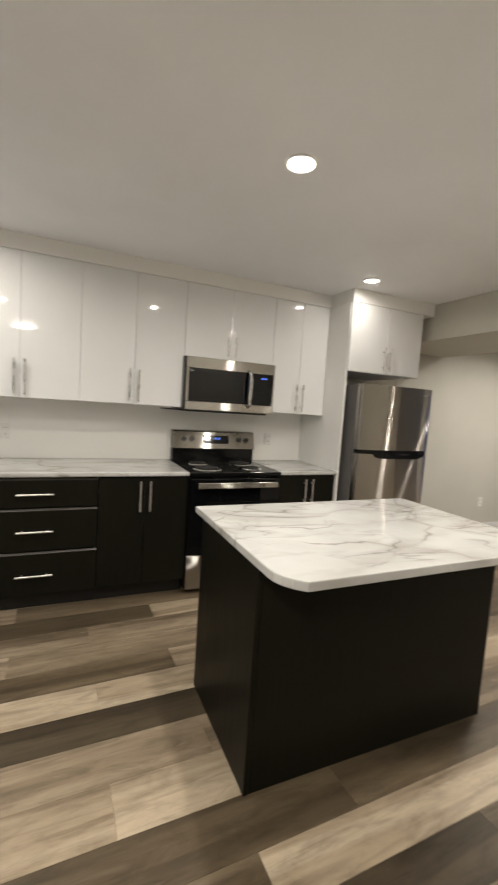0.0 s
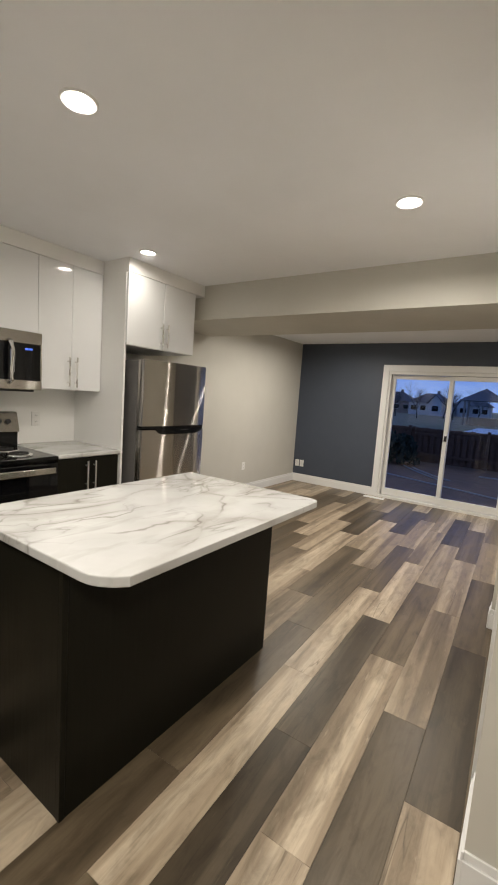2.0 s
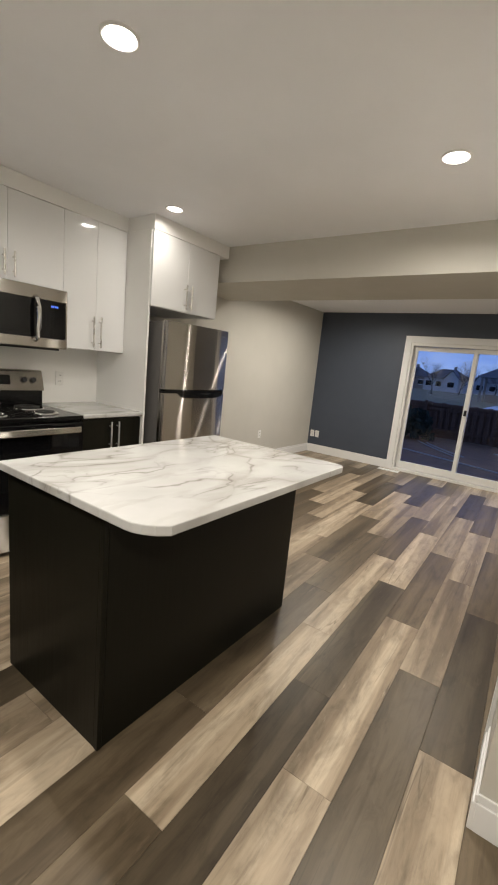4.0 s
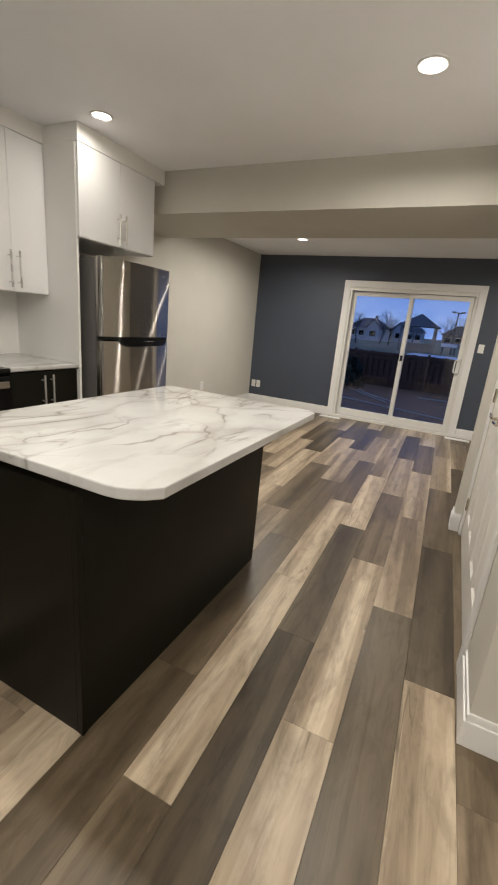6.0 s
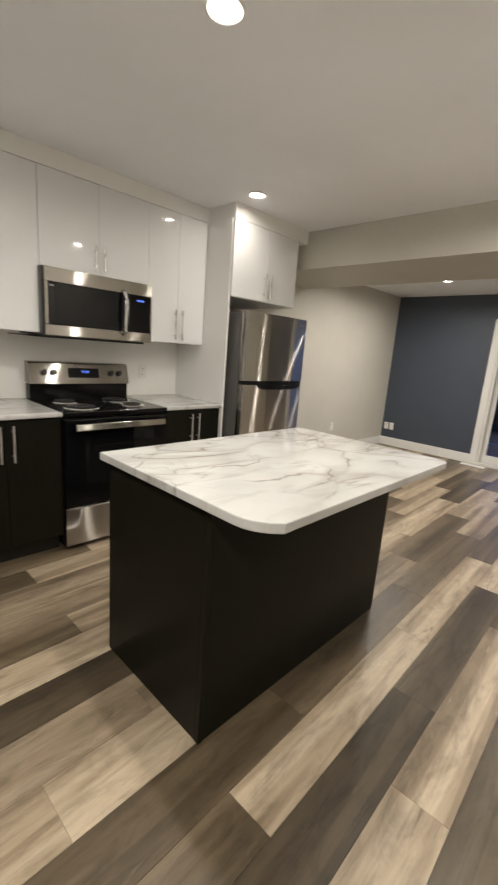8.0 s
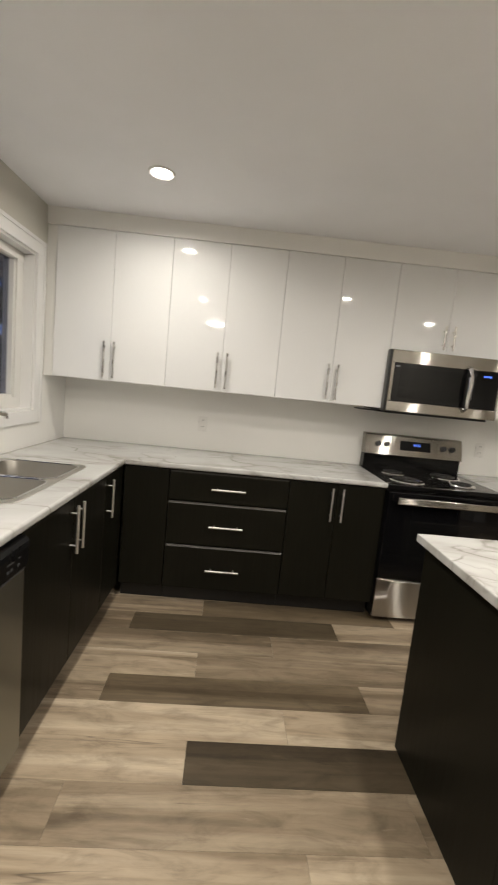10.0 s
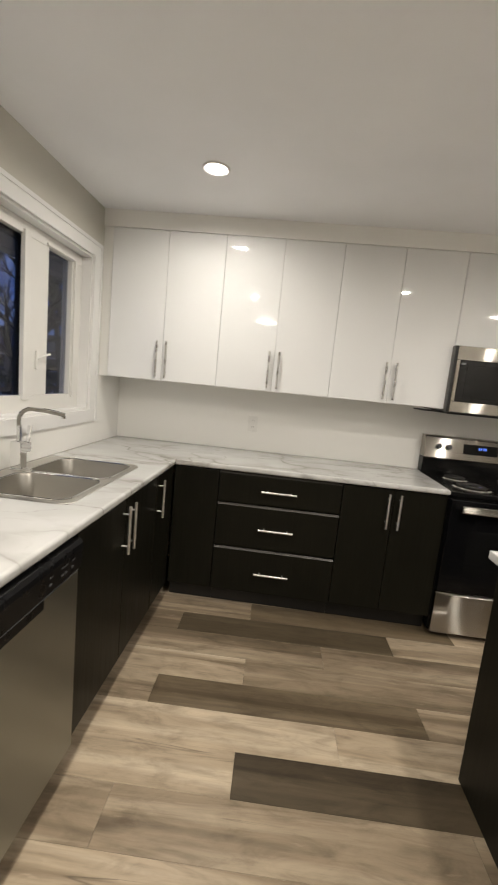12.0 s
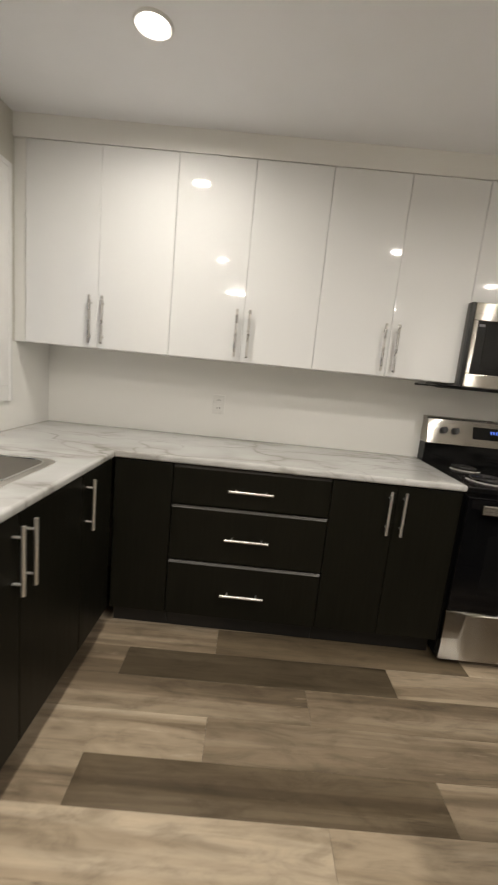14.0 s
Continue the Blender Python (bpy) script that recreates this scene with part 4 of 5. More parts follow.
def burner(x, y, r):
    pan = part("drip_pan", bm_lathe([(r * 0.25, 0.926), (r * 0.3, 0.9255), (r * 0.92, 0.928), (r * 1.0, 0.932), (r * 1.1, 0.932), (r * 1.14, 0.9255)], 40, None, (x, y, 0)), CHROME, rg, "chrome drip pan", True)
    pts = []
    for k in range(120):
        a = k / 120 * 2 * math.pi * 3.6
        rr = r * 0.24 + (r * 0.88 - r * 0.24) * k / 119
        pts.append((x + rr * math.cos(a), y + rr * math.sin(a), 0.937))
    part("coil", bm_rod(pts, 0.0048, 6), COIL, pan, "dark spiral heating coil", True)


burner(0.185, 0.185, 0.100)
burner(0.185, 0.445, 0.076)
burner(0.565, 0.185, 0.076)
burner(0.565, 0.445, 0.100)
bg = part("backguard", bm_box(0.0, RW, 0.585, 0.668, 0.925, 1.040, 0.004), BLACK, rg, "black backguard")
cpn = bmesh.new()
prof = [(0.561, 1.044), (0.600, 1.184), (0.606, 1.192), (0.616, 1.196), (0.668, 1.196), (0.668, 1.049), (0.571, 1.041)]
rows = [[cpn.verts.new((x, y, z)) for y, z in prof] for x in (-0.001, RW + 0.001)]
for k in range(len(prof)):
    cpn.faces.new((rows[0][k], rows[0][(k + 1) % len(prof)], rows[1][(k + 1) % len(prof)], rows[1][k]))
cpn.faces.new(rows[0][::-1]), cpn.faces.new(rows[1])
bmesh.ops.recalc_face_normals(cpn, faces=cpn.faces[:])
panel = part("control_panel", cpn, STEEL, rg, "brushed steel control panel")


def on_panel(x, up, out):
    """A place on the slanted control panel: up along it from its lower rim, out from its face."""
    d, nrm = Vector((0, 0.039, 0.140)).normalized(), Vector((0, -0.140, 0.039)).normalized()
    return Vector((x, 0.561, 1.044)) + d * up + nrm * out


for x in (0.095, 0.163, 0.605, 0.673):
    k1 = part("knob", bm_rod([on_panel(x, 0.080, 0.0), on_panel(x, 0.080, 0.008), on_panel(x, 0.080, 0.012), on_panel(x, 0.080, 0.024)], 0.021, 24, taper=[1, 1, 0.85, 0.8]), BPLAS, panel, "black knob", True)
    part("knob_grip", bm_rod([on_panel(x, 0.062, 0.026), on_panel(x, 0.098, 0.026)], 0.0045, square=True), BPLAS, k1)
quad = [on_panel(0.268, 0.044, 0.002), on_panel(0.505, 0.044, 0.002), on_panel(0.505, 0.116, 0.002), on_panel(0.268, 0.116, 0.002)]
db = bmesh.new()
fr = [db.verts.new(q) for q in quad]
bk = [db.verts.new(q + Vector((0, 0.01, 0))) for q in quad]
db.faces.new(fr), db.faces.new(bk[::-1])
for k in range(4):
    db.faces.new((fr[k], bk[k], bk[(k + 1) % 4], fr[(k + 1) % 4]))
bmesh.ops.recalc_face_normals(db, faces=db.faces[:])
disp = part("display", db, BGLASS, panel, "dark clock display with blue digits")
for k, x in enumerate((0.372, 0.386, 0.404, 0.418)):
    a, b = on_panel(x, 0.080, 0.0035), on_panel(x + 0.007, 0.098, 0.0035)
    g = bmesh.new()
    g.faces.new([g.verts.new(v) for v in (a, (b.x, a.y, a.z), b, (a.x, b.y, b.z))])
    part("digit", g, LED, disp, "lit blue digit")
door = part("oven_door", bm_box(0.004, RW - 0.004, 0.0, 0.044, 0.305, 0.880, 0.006, 3), BGLASS, rg, "black glass oven door")
part("oven_window", bm_box(0.13, RW - 0.13, -0.002, 0.004, 0.43, 0.70, 0.002), TINT, door)
hb = bm_box(0.05, RW - 0.05, -0.052, -0.030, 0.815, 0.858, 0.006, 3)
for x in (0.06, RW - 0.085):
    bm_box(x, x + 0.025, -0.032, 0.002, 0.822, 0.850, 0.003, 1, hb)
part("oven_handle", hb, STEEL, door, "flat steel oven handle")
dwr = bmesh.new()
xs2 = [0.004 + (RW - 0.008) * k / 28 for k in range(29)]
rows = []
for x in xs2:
    u = (x - 0.004) / (RW - 0.008)
    push = 0.006 * (1 - min(1, abs(u - 0.5) / 0.44) ** 6) if abs(u - 0.5) < 0.44 else 0.0
    rows.append([dwr.verts.new(c) for c in ((x, 0.008, 0.036), (x, 0.004 - push * 0.5, 0.15), (x, 0.006 - push, 0.286), (x, 0.012, 0.296), (x, 0.044, 0.296), (x, 0.044, 0.036))])
for u, w in zip(rows, rows[1:]):
    for k in range(6):
        dwr.faces.new((u[k], u[(k + 1) % 6], w[(k + 1) % 6], w[k]))
dwr.faces.new(rows[0]), dwr.faces.new(rows[-1][::-1])
bmesh.ops.recalc_face_normals(dwr, faces=dwr.faces[:])
part("storage_drawer", dwr, STEEL, rg, "brushed steel storage drawer", True)

# ---- microwave ----
mw = thing("microwave", "over-the-range stainless steel microwave with black glass door", "microwave", pose(0.838, 3.118, 1.382))
MW, MH = 0.775, 0.408
part("body", bm_box(0.001, MW - 0.001, 0.03, NORTH - 3.118, 0.0, MH, 0.003), GREYM, mw)
part("vent_base", bm_box(0.03, MW - 0.03, 0.05, 0.36, -0.016, -0.0005, 0.004), BPLAS, mw, "dark vent grille underneath")
part("vent_lip", bm_box(-0.10, 0.35, 0.13, 0.33, -0.012, -0.004, 0.002), BPLAS, mw)
part("side_cap", bm_box(0.0, 0.0155, 0.003, 0.029, 0.0, MH, 0.002), BPLAS, mw, "black side cap")
fr = joined_boxes([(0.016, MW, 0.0, 0.029, MH - 0.085, MH), (0.016, MW, 0.0, 0.029, 0.0, 0.066), (0.016, 0.040, 0.0, 0.029, 0.0665, MH - 0.0855), (MW - 0.012, MW, 0.0, 0.029, 0.0665, MH - 0.0855)], 0.004)
mdoor = part("door_frame", fr, STEEL, mw, "brushed steel frame")
part("door_glass", bm_box(0.041, 0.565, 0.004, 0.028, 0.067, MH - 0.086, 0.002), BGLASS, mw, "black glass door")
part("door_window", bm_box(0.085, 0.515, 0.002, 0.0045, 0.095, MH - 0.112, 0.001), TINT, mw)
ctl = part("control_panel", bm_box(0.568, MW - 0.0125, 0.003, 0.028, 0.067, MH - 0.086, 0.002), BGLASS, mw, "black touch control panel")
for k, x in enumerate((0.655, 0.668, 0.684, 0.697)):
    part("digit", bm_box(x, x + 0.008, 0.0, 0.0032, 0.280, 0.293), LED, ctl, "lit blue digit")
part("emblem", bm_box(0.048, 0.075, 0.001, 0.0045, 0.295, 0.307), PRINT, mw, "grey maker's emblem")
hp = [(0.545, 0.004, 0.045), (0.545, -0.028, 0.06), (0.545, -0.042, 0.12), (0.545, -0.046, 0.195), (0.545, -0.042, 0.27), (0.545, -0.028, 0.325), (0.545, 0.004, 0.338)]
hm = bm_rod(hp, 0.0125, 12)
for vert in hm.verts:
    vert.co.x = 0.545 + (vert.co.x - 0.545) * 1.35
part("handle", hm, CHROME, mw, "curved steel handle", True)

# ---- fridge ----
fg = thing("refrigerator", "stainless steel top-freezer refrigerator with grey sides", "refrigerator", pose(2.222, 2.705, 0.0))
FW = 0.772
part("cabinet_body", bm_box(0.0, FW, 0.085, 0.80, 0.03, 1.672, 0.006, 2), GREYM, fg, "grey textured cabinet body")


def fridge_door(name, z0, z1):
    bm = bmesh.new()
    outline = [(0.002, 0.078), (0.002, 0.030)]
    for k in range(17):
        u = k / 16
        outline.append((0.010 + (FW - 0.020) * u, 0.018 - 0.018 * (1 - (2 * u - 1) ** 2)))
    outline += [(FW - 0.002, 0.030), (FW - 0.002, 0.078)]
    low = [bm.verts.new((x, y, z0)) for x, y in outline]
    high = [bm.verts.new((x, y, z1)) for x, y in outline]
    for k in range(len(outline)):
        n2 = (k + 1) % len(outline)
        bm.faces.new((low[k], low[n2], high[n2], high[k]))
    bm.faces.new(low[::-1]), bm.faces.new(high)
    bmesh.ops.recalc_face_normals(bm, faces=bm.faces[:])
    return part(name, bm, STEELV, fg, "brushed stainless steel door", True)


fridge_door("freezer_door", 1.140, 1.684)
fridge_door("fridge_door", 0.065, 1.108)
part("gasket", bm_box(0.012, FW - 0.012, 0.070, 0.084, 0.07, 1.668), RUBBER, fg)
pk = bmesh.new()
pts = [(0.14, 0.004), (0.18, -0.03), (0.23, -0.042)] + [(0.23 + 0.04 * k, -0.042) for k in range(1, 11)] + [(0.68, -0.036), (0.72, -0.018), (0.745, 0.008), (0.745, 0.03)] + [(0.70 - 0.04 * k, 0.03) for k in range(17)] + [(0.02, 0.03), (0.01, 0.012), (0.05, 0.008), (0.10, 0.006)]
lo2 = [pk.verts.new((x, 0.022 - 0.018 * (1 - (2 * x / FW - 1) ** 2) - 0.009, 1.11 + z)) for x, z in pts]
hi2 = [pk.verts.new((x, 0.07, 1.11 + z)) for x, z in pts]
pk.faces.new(lo2), pk.faces.new(hi2[::-1])
for k in range(len(pts)):
    n2 = (k + 1) % len(pts)
    pk.faces.new((lo2[k], hi2[k], hi2[n2], lo2[n2]))
bmesh.ops.recalc_face_normals(pk, faces=pk.faces[:])
part("handle_pocket", pk, BLACK, fg, "black pocket handle between the doors")
part("hinge_cover", bm_box(FW - 0.12, FW - 0.01, 0.088, 0.17, 1.6725, 1.686, 0.005, 2), GREYM, fg)
part("kick_grille", bm_box(0.02, FW - 0.02, 0.06, 0.09, 0.0, 0.06, 0.003), BPLAS, fg)
part("emblem", bm_box(0.66, 0.70, 0.0085, 0.012, 1.625, 1.635), PRINT, fg, "small grey maker's emblem")


# ---- wall plates and floor vents ----
def outlet(name, m, label, slots=True, wide=0.072):
    """A cover plate on a wall, in the xz plane, looking towards -y."""
    ob = thing(name, label, "wall plate", m)
    pl = part("plate", bm_box(-wide / 2, wide / 2, -0.006, 0.0, -0.058, 0.058, 0.002), PLATE, ob)
    if slots:
        for dz in (-0.024, 0.024):
            part("receptacle", bm_box(-0.017, 0.017, -0.0085, -0.0061, dz - 0.014, dz + 0.014, 0.001), PLATE, pl)
            for dx in (-0.007, 0.007):
                part("slot", bm_box(dx - 0.0015, dx + 0.0015, -0.0092, -0.0086, dz - 0.003, dz + 0.007), SLOT, pl)
    else:
        part("rocker", bm_box(-0.016, 0.016, -0.010, -0.0061, -0.032, 0.032, 0.002), PLATE, pl)
    return ob


outlet("wall_outlet", pose(-0.392, NORTH - 0.006, 1.135), "white outlet plate on the backsplash", True)
outlet("wall_outlet", pose(1.80, NORTH - 0.006, 1.135), "white outlet plate on the backsplash beside the range", True)
outlet("wall_outlet", pose(4.90, NORTH, 0.412), "white outlet plate on the greige wall", True)
outlet("wall_outlet", pose(EAST, 3.475, 0.325, rz=90 + 180), "white outlet plate low on the slate-blue wall", True)
outlet("wall_outlet", pose(EAST, 3.385, 0.325, rz=90 + 180), "white blank plate low on the slate-blue wall", False)
outlet("light_switch", pose(EAST, 0.135, 1.262, rz=90 + 180), "white rocker light switch beside the patio door", False)


def floor_vent(x, y):
    ob = thing("floor_vent", "white metal floor register by the patio door", "floor vent", pose(x, y, 0.0))
    part("frame", joined_boxes([(-0.06, 0.06, -0.16, 0.16, 0.0, 0.004)], 0.0015), TRIM, ob)
    for k in range(9):
        part("louvre", bm_box(-0.04, 0.04, -0.134 + 0.03 * k, -0.112 + 0.03 * k, 0.0042, 0.0065), TRIM, ob)
    return ob


floor_vent(6.335, 2.02)
floor_vent(6.345, 0.17)


# ---- outdoors ----
GROUND = -0.45
structure("ground", joined_boxes([(EAST + 0.16, 900, -600, 600, GROUND - 0.3, GROUND), (-900, WEST - 0.16, -600, 600, GROUND - 0.3, GROUND)]), LAWN, "dull winter lawn reaching the horizon", "ground")
structure("patio", joined_boxes([(EAST + 0.14, 15.08, -6.0, 9.0, GROUND, GROUND + 0.03)], 0.004), DECK, "damp brown patio behind the house", "patio")
structure("snow_strip", joined_boxes([(33, 52, -60, 5, GROUND, GROUND + 0.02)]), SNOW, "strip of thin snow across the park", "ground")
structure("snow_yard", joined_boxes([(-22, -14, -10, 60, GROUND, GROUND + 0.02)]), SNOW, "strip of thin snow beyond the yard", "ground")

FENCE_X = 15.1
fence = thing("fence", "low dark weathered wooden fence behind the patio", "fence", pose(FENCE_X, 0, GROUND))
for k in range(90):
    y = -6.0 + 0.2 * k
    part("board", bm_box(0.0, 0.02, y + 0.0005, y + 0.135, 0.03, 1.20 + 0.02 * math.sin(k * 2.7), 0.003, 1), FENCEW, fence)
    part("back_board", bm_box(0.058, 0.076, y + 0.10, y + 0.235, 0.03, 1.17 + 0.02 * math.sin(k * 1.9), 0.003, 1), FENCEW, fence)
part("cap_rail", bm_box(-0.035, 0.055, -6.0, 12.0, 1.085, 1.195, 0.004, 1), FENCEW, fence)
for z in (0.25, 0.95):
    part("rail", bm_box(-0.04, -0.001, -6.0, 12.0, z, z + 0.09), FENCEW, fence)
for y in (-6.0, -3.6, -1.2, 1.2, 3.6, 6.0, 8.4, 10.8):
    part("post", bm_box(-0.13, -0.041, y - 0.045, y + 0.045, 0.0, 1.26, 0.004, 1), FENCEW, fence)


def garden_hose(points, label):
    bm = bm_rod(points, 0.018, 8)
    return tagged(part("garden_hose", bm, HOSE, None, smooth=True), label, "hose")


PZ = GROUND + 0.046
garden_hose([(11.6 - 0.094 * k, 3.9 - 0.235 * k + 0.01 * math.sin(k), PZ) for k in range(20)], "long pale hose lying across the damp patio")
garden_hose([(13.4 - 0.16 * k, 3.3 - 0.095 * k - 0.0022 * k * k, PZ) for k in range(13)], "pale hose curving over the damp patio")
garden_hose([(13.3 - 0.13 * k, 3.0 - 0.07 * k - 0.003 * k * k, PZ) for k in range(13)], "thin pale hose curving over the damp patio")
garden_hose([(13.30 + 0.02 * k, 1.2 - 0.11 * k, PZ) for k in range(9)], "short pale hose beside the patio fence")


def house(x, y, w, d, wall_h, roof_h, turn, label, windows=3, wall=None, gable=0.0):
    """A house with a hipped roof, framed windows and, where gable is given, a front gable wing at that share of its width."""
    ob = thing("house", label, "house", pose(x, y, GROUND, rz=turn), group="houses beyond the park")
    part("wall", bm_box(-w / 2, w / 2, -d / 2, d / 2, 0, wall_h), wall or SIDING, ob)
    bm = bmesh.new()
    o = 0.5
    low = [bm.verts.new(c) for c in ((-w / 2 - o, -d / 2 - o, wall_h), (w / 2 + o, -d / 2 - o, wall_h), (w / 2 + o, d / 2 + o, wall_h), (-w / 2 - o, d / 2 + o, wall_h))]
    r1, r2 = bm.verts.new((-w * 0.18, 0, wall_h + roof_h)), bm.verts.new((w * 0.18, 0, wall_h + roof_h))
    for f in ((low[0], low[1], r2, r1), (low[1], low[2], r2), (low[2], low[3], r1, r2), (low[3], low[0], r1), tuple(low[::-1])):
        bm.faces.new(f)
    bmesh.ops.recalc_face_normals(bm, faces=bm.faces[:])
    roof = part("roof", bm, ROOF, ob)
    part("chimney", bm_box(w * 0.1, w * 0.1 + 0.6, 0.2, 0.8, wall_h + roof_h * 0.5, wall_h + roof_h + 0.7), SIDING, roof)
    if gable:
        gx, gw, gy = gable * w, w * 0.17, -d / 2 - 1.2
        b = bmesh.new()
        ends = []
        for yy in (gy, 0.0):
            ends.append([b.verts.new(c) for c in ((gx - gw, yy, 0), (gx + gw, yy, 0), (gx + gw, yy, wall_h), (gx, yy, wall_h + roof_h * 0.8), (gx - gw, yy, wall_h))])
        b.faces.new(ends[0]), b.faces.new(ends[1][::-1])
        for k in range(5):
            b.faces.new((ends[0][k], ends[0][(k + 1) % 5], ends[1][(k + 1) % 5], ends[1][k]))
        bmesh.ops.recalc_face_normals(b, faces=b.faces[:])
        wing = part("gable_wing", b, wall or SIDING, ob)
        b = bmesh.new()
        for sgn in (-1, 1):
            q = [Vector((gx, gy - 0.4, wall_h + roof_h * 0.8)), Vector((gx + sgn * (gw + 0.4), gy - 0.4, wall_h - 0.25)), Vector((gx + sgn * (gw + 0.4), 0.0, wall_h - 0.25)), Vector((gx, 0.0, wall_h + roof_h * 0.8))]
            lo3, hi3 = [b.verts.new(c + Vector((0, 0, 0.03))) for c in q], [b.verts.new(c + Vector((0, 0, 0.2))) for c in q]
            b.faces.new(lo3), b.faces.new(hi3)
            for k in range(4):
                b.faces.new((lo3[k], lo3[(k + 1) % 4], hi3[(k + 1) % 4], hi3[k]))
        bmesh.ops.recalc_face_normals(b, faces=b.faces[:])
        part("gable_roof", b, ROOF, wing)
        part("gable_window", bm_box(gx - 0.7, gx + 0.7, gy - 0.05, gy + 0.02, 1.1, 2.3), BGLASS, wing)
    for k in range(windows):
        xx = -w / 2 + w * (k + 0.5) / windows
        if gable and abs(xx - gable * w) < w * 0.2:
            continue
        wn2 = part("window", bm_box(xx - 0.6, xx + 0.6, -d / 2 - 0.05, -d / 2 + 0.02, 1.1, 2.3), BGLASS, ob)
        part("window_frame", joined_boxes([(xx - 0.68, xx + 0.68, -d / 2 - 0.08, -d / 2 - 0.051, 2.3, 2.4), (xx - 0.68, xx + 0.68, -d / 2 - 0.08, -d / 2 - 0.051, 1.0, 1.1)]), TRIM, wn2)
    return ob


for x, y, w, h, pale, gable in ((112, 21.5, 9, 3.0, True, 0.2), (118, 32, 10, 3.2, False, -0.22), (115, 44, 12, 3.4, True, 0.22), (121, 13.2, 8, 3.0, True, -0.2), (122, -0.5, 10, 3.0, False, 0.22), (118, -13, 10, 3.0, True, -0.2), (116, -27, 12, 3.3, False, 0.2)):
    house(x, y, w, 9, h, 2.4, -90, "distant pale house with a dark hipped roof" if pale else "distant brown house with a dark hipped roof", 4, PALES if pale else SIDING, gable)

house(-34, 38, 44, 9, 3.0, 2.2, 41, "long low house with a dark roof across the yard", 9)

gz = thing("gazebo", "open park shelter with a dark peaked roof", "gazebo", pose(60.0, 5.4, GROUND))
for px in (-2.0, 2.0):
    for py in (-2.0, 2.0):
        part("post", bm_box(px - 0.12, px + 0.12, py - 0.12, py + 0.12, 0, 3.15), SIDING, gz)
bm = bmesh.new()
low = [bm.verts.new(c) for c in ((-2.6, -2.6, 3.1), (2.6, -2.6, 3.1), (2.6, 2.6, 3.1), (-2.6, 2.6, 3.1))]
tip = bm.verts.new((0, 0, 4.75))
for k in range(4):
    bm.faces.new((low[k], low[(k + 1) % 4], tip))
bm.faces.new(low[::-1])
bmesh.ops.recalc_face_normals(bm, faces=bm.faces[:])
part("roof", bm, ROOF, gz)
part("bench_wall", bm_box(1.8, 2.1, -1.8, 1.8, 0, 1.0), SIDING, gz)

pole = thing("street_lamp", "tall dark lamp pole with two heads in the park", "street lamp", pose(60.0, 1.2, GROUND))
part("pole", bm_rod([(0, 0, 0), (0, 0, 5.2)], 0.07), BPLAS, pole, smooth=True)
for s in (-1, 1):
    part("head", bm_box(-0.15, 0.15, s * 0.55 - 0.25, s * 0.55 + 0.25, 5.12, 5.27, 0.03), BPLAS, pole)
part("cross_arm", bm_box(-0.04, 0.04, -0.6, 0.6, 5.06, 5.14), BPLAS, pole)
sb = thing("park_sign", "low pale park sign board on two posts", "sign", pose(57.0, 1.45, GROUND))
part("board", bm_box(0, 0.06, -0.9, 0.9, 0.95, 1.35), TRIM, sb)
for py in (-0.7, 0.7):
    part("post", bm_box(-0.04, 0.04, py - 0.05, py + 0.05, 0, 0.95), BPLAS, sb)


def bare_tree(name, x, y, h, seed, label, spread=0.55, levels=5, r0=0.17, lean=(0, 0, 0), fork=0.25, kids=3):
    """A leafless tree: a tapered trunk and limbs that fork down to twigs."""
    rnd = random.Random(seed)
    ob = thing(name, label, "tree", pose(x, y, GROUND))
    bt, bl = bmesh.new(), bmesh.new()

    def grow(p, d, length, r, level, bm):
        pts, taper = [p], [1.0]
        steps = 4
        for k in range(steps):
            d = (d + Vector((rnd.uniform(-0.16, 0.16), rnd.uniform(-0.16, 0.16), rnd.uniform(-0.02, 0.10)))).normalized()
            p = p + d * length / steps
            pts.append(p)
            taper.append(1.0 - 0.45 * (k + 1) / steps)
        bm_rod(pts, r, 8 if level < 2 else 4, bm, taper=taper)
        if level >= levels:
            return
        for k in range(kids if level else kids + 2):
            at = pts[rnd.randint(2, 4)] if level else pts[rnd.randint(2, 4)]
            side = Vector((rnd.uniform(-1, 1), rnd.uniform(-1, 1), rnd.uniform(-0.1, 0.55)))
            nd = (d * (1 - spread) + side * spread).normalized()
            grow(at, nd, length * rnd.uniform(0.62, 0.85), r * rnd.uniform(0.42, 0.6), level + 1, bl)

    grow(Vector((0, 0, -0.1)), Vector((lean[0], lean[1], 1)).normalized(), h * fork, r0, 0, bt)
    part("trunk", bt, BARK, ob, smooth=True)
    part("branches", bl, BARK, ob)
    return ob


bare_tree("tree", -7.0, 11.3, 8.0, 5, "leafless spreading tree outside the kitchen window", 0.6, 5, 0.24, (0.0, -0.62, 0), 0.34, 4)
bare_tree("tree", -7.6, 13.9, 8.0, 11, "leafless tree outside the kitchen window", 0.55, 4, 0.16, (0, -0.08, 0), 0.4)
for k, (x, y, s) in enumerate(((72, 16, 3), (78, 11.5, 8), (75, 2.6, 12), (70, -0.6, 17), (74, 20, 23), (80, -5, 29), (84, 14, 31), (82, 24, 37), (86, 8.5, 41))):
    bare_tree("tree", x, y, 7.0, s, "distant leafless tree beyond the park", 0.5, 5, 0.12, (0, 0, 0), 0.3)


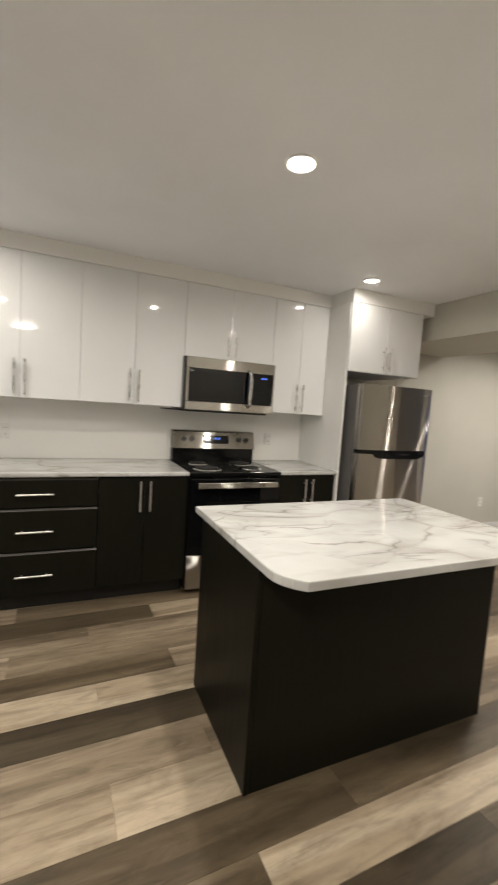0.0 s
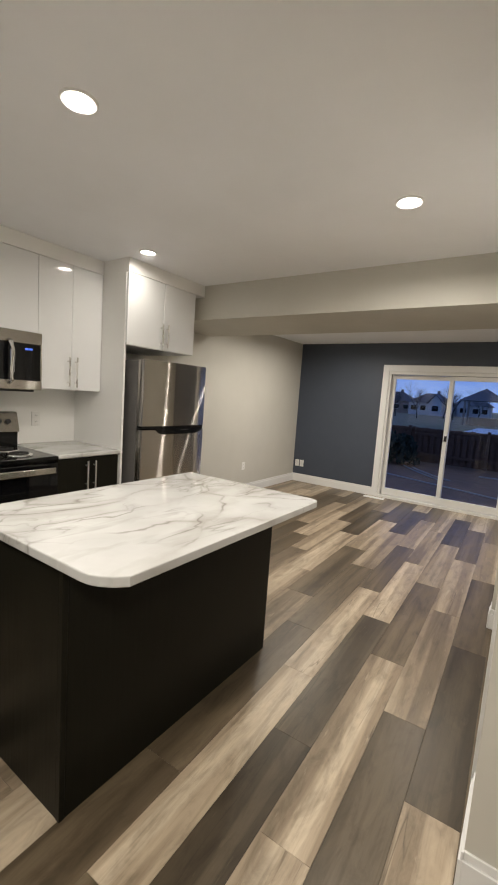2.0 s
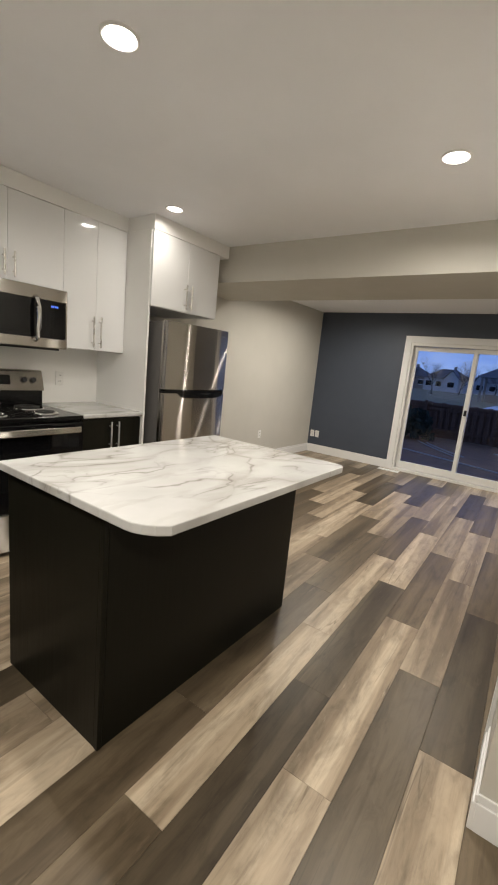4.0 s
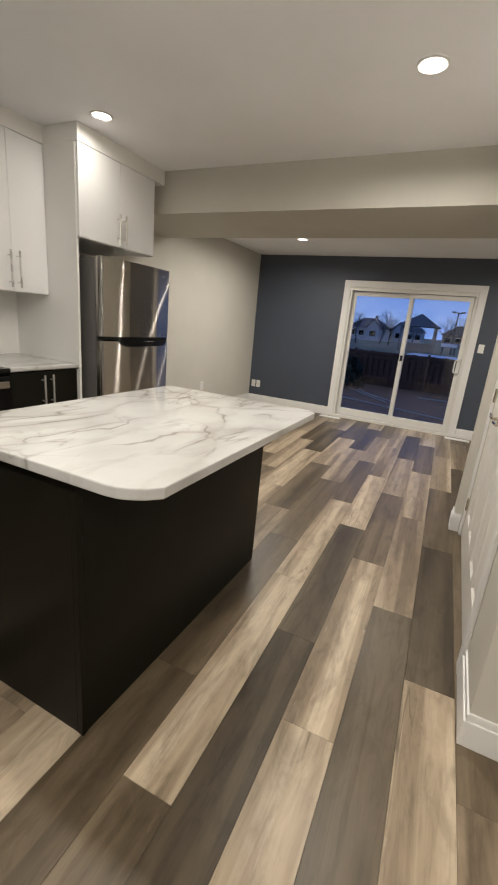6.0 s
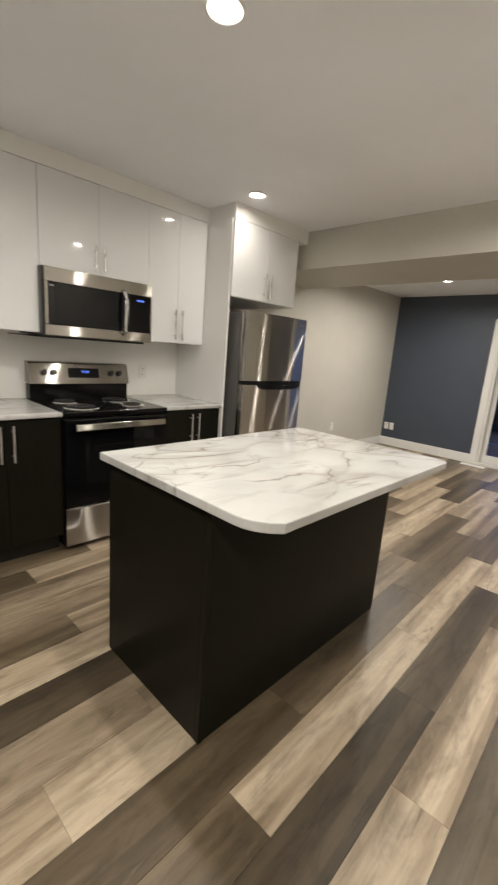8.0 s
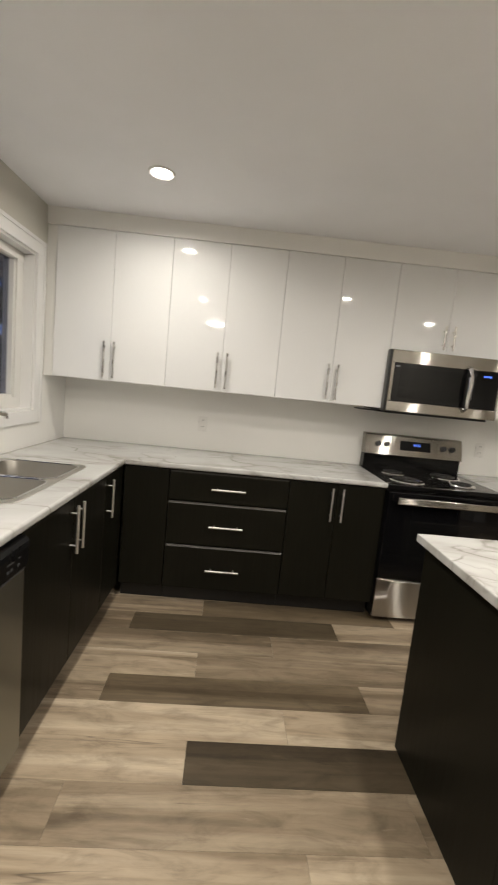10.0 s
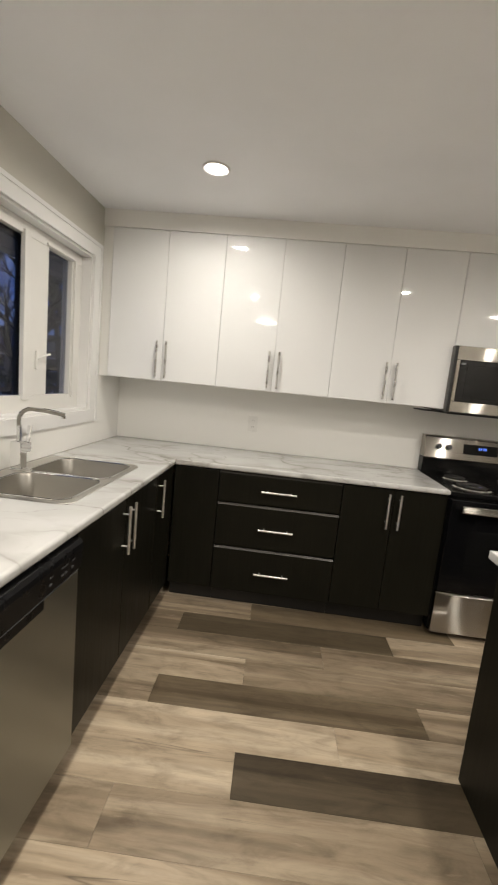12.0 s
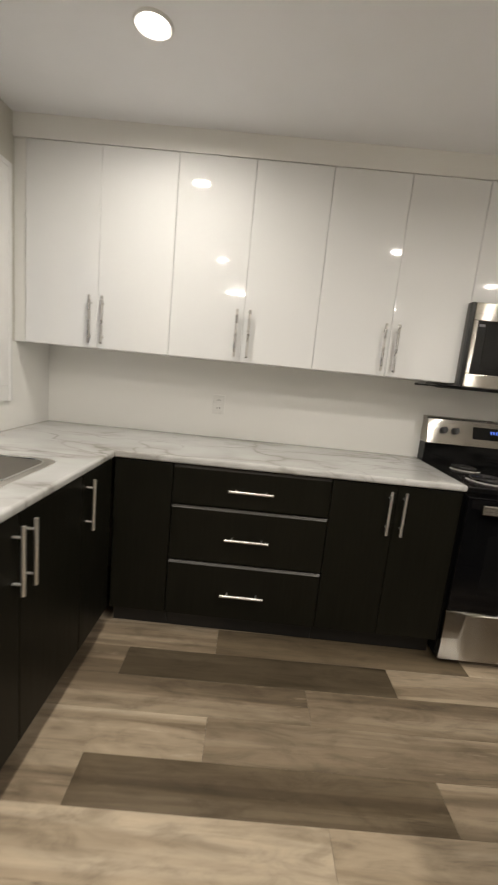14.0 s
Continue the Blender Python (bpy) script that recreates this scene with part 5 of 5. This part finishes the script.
def shrub(x, y, w, h, seed, label):
    """A dark shrub of many small leaf clumps."""
    rnd = random.Random(seed)
    bm = bmesh.new()
    for k in range(260):
        a, u = rnd.uniform(0, 2 * math.pi), rnd.random()
        rr = w * math.sqrt(rnd.random()) * (1 - 0.65 * u)
        c = Vector((rr * math.cos(a), rr * math.sin(a), 0.1 + h * u))
        s = rnd.uniform(0.05, 0.12) * (0.7 + w)
        e = Euler((rnd.uniform(0, 6), rnd.uniform(0, 6), rnd.uniform(0, 6))).to_matrix()
        vs = [bm.verts.new(c + e @ Vector(q) * s) for q in ((-1, 0, 0.3), (0, -0.6, 0), (1, 0, 0.3), (0, 0.6, 0))]
        bm.faces.new((vs[0], vs[1], vs[2]))
        bm.faces.new((vs[0], vs[2], vs[3]))
    ob = thing("shrub", label, "shrub", pose(x, y, GROUND))
    part("leaves", bm, EVER, ob)
    part("stem", bm_rod([(0, 0, -0.05), (0.02, 0, h * 0.4), (0, 0.02, h * 0.8)], 0.03), BARK, ob)
    return ob


for k in range(6):
    shrub(13.9 - 0.15 * (k % 2), 6.2 - 0.55 * k, 0.6, 1.15 - 0.06 * k, 40 + k, "dark evergreen shrub beside the patio fence")
for k in range(9):
    shrub(-14 - 0.4 * (k % 3), 12.5 + 1.5 * k, 1.15, 2.0, 60 + k, "dark evergreen hedge shrub across the yard")

ov = thing("porch_roof", "dark porch overhang outside the kitchen window", "porch")
part("soffit", bm_box(WEST - 1.25, WEST - 0.15, 0.2, 5.6, 2.46, 2.56), SIDING, ov)
part("beam", bm_box(WEST - 1.30, WEST - 1.16, 0.2, 5.6, 2.36, 2.458), SIDING, ov)
part("post", bm_box(WEST - 1.29, WEST - 1.17, 5.45, 5.57, GROUND, 2.358), SIDING, ov)
part("post", bm_box(WEST - 1.29, WEST - 1.17, 0.3, 0.42, GROUND, 2.358), SIDING, ov)
rail = thing("yard_fence", "dark rail fence across the yard", "fence", pose(-6.0, 2.0, GROUND))
for z in (0.72, 1.22):
    part("rail", bm_box(0, 0.05, -2.0, 14.0, z, z + 0.09), FENCEW, rail)
for k in range(8):
    part("post", bm_box(-0.02, 0.07, -2.0 + 2.2 * k, -1.9 + 2.2 * k, 0, 1.38), FENCEW, rail)


# ---- floor planks ----
SEAM0, STEP, LONG, SKEW = -0.594, 0.4135, 1.2405, 1.2
# tones of the planks, row by row from y = 0.14 northwards, each row from its first plank at the west wall on: l pale, m tan, d brown, g dark grey
TONES = ["mmlgdlm", "mdgmldl", "mlldmgl", "mdgglml", "mdlldld", "mdddmgl", "lllmdlg", "mmmllgm", "lgmmldm", "lllmdlm",
         "mdmldmg", "lmmldgm", "mmmlmgd", "mgmlgdl", "ldlmdlm", "mldgmdl"]
SEAMS = [0.119, 0.307, 0.497, 0.686, 0.867, 1.042, 1.244, 1.462, 1.676, 1.865, 2.055, 2.235, 2.425, 2.614, 2.795] + [2.795 + 0.189 * k for k in range(1, 6)]
while SEAMS[0] > -3.0:
    SEAMS.insert(0, SEAMS[0] - 0.189)
FIRST = sum(1 for s in SEAMS if s < 0.118)
WOODS = {"l": LIGHTW, "m": MIDW, "d": DARKW, "g": GREYW}
floor = tagged(new("floor"), "wood-look vinyl plank floor in mixed oak tones", "floor", kind="structure")
floor.matrix_world = pose(0, 0, 0, rz=SKEW)
floor_mesh = {}
rnd = random.Random(4)


def plank(x0, x1, y0, y1, mat):
    key = (round(x1 - x0, 3), round(y1 - y0, 3), mat.name)
    if key not in floor_mesh:
        w, d, c = (x1 - x0) / 2 - 0.0003, (y1 - y0) / 2 - 0.0003, 0.0008
        bm = bmesh.new()
        a = [bm.verts.new((sx * w, sy * d, -0.0118)) for sx, sy in ((-1, -1), (1, -1), (1, 1), (-1, 1))]
        b = [bm.verts.new((sx * w, sy * d, -0.0008)) for sx, sy in ((-1, -1), (1, -1), (1, 1), (-1, 1))]
        t = [bm.verts.new((sx * (w - c), sy * (d - c), 0.0)) for sx, sy in ((-1, -1), (1, -1), (1, 1), (-1, 1))]
        for u, v2 in ((a, b), (b, t)):
            for k in range(4):
                bm.faces.new((u[k], u[(k + 1) % 4], v2[(k + 1) % 4], v2[k]))
        bm.faces.new(t)
        me = bpy.data.meshes.new("plank")
        bm.to_mesh(me)
        bm.free()
        me.materials.append(mat)
        floor_mesh[key] = me
    ob = new("plank", floor_mesh[key])
    ob.parent = floor
    ob.location = ((x0 + x1) / 2, (y0 + y1) / 2, 0.0)


for r in range(len(SEAMS) - 1):
    y0 = SEAMS[r]
    row = r - FIRST
    x = SEAM0 + STEP * ((row + 2) % 3) - LONG * 2
    k = 0
    while x < EAST:
        a, b = max(x, WEST - 0.065), min(x + LONG, EAST + 0.08)
        y1 = min(SEAMS[r + 1], NORTH + 0.02 - 0.021 * a)
        if b - a > 0.07 and y1 - y0 > 0.02 and not (y1 < -1.40 and a > CX0) and not (row < 0 and a > CX0 + 0.11 and b < PX - 0.11 and y1 < -0.7):
            tone = TONES[row][k % 7] if 0 <= row < len(TONES) else rnd.choice("lmmdgd")
            plank(a, b, y0, y1, WOODS[tone])
            k += b > WEST + 0.06
        x += LONG
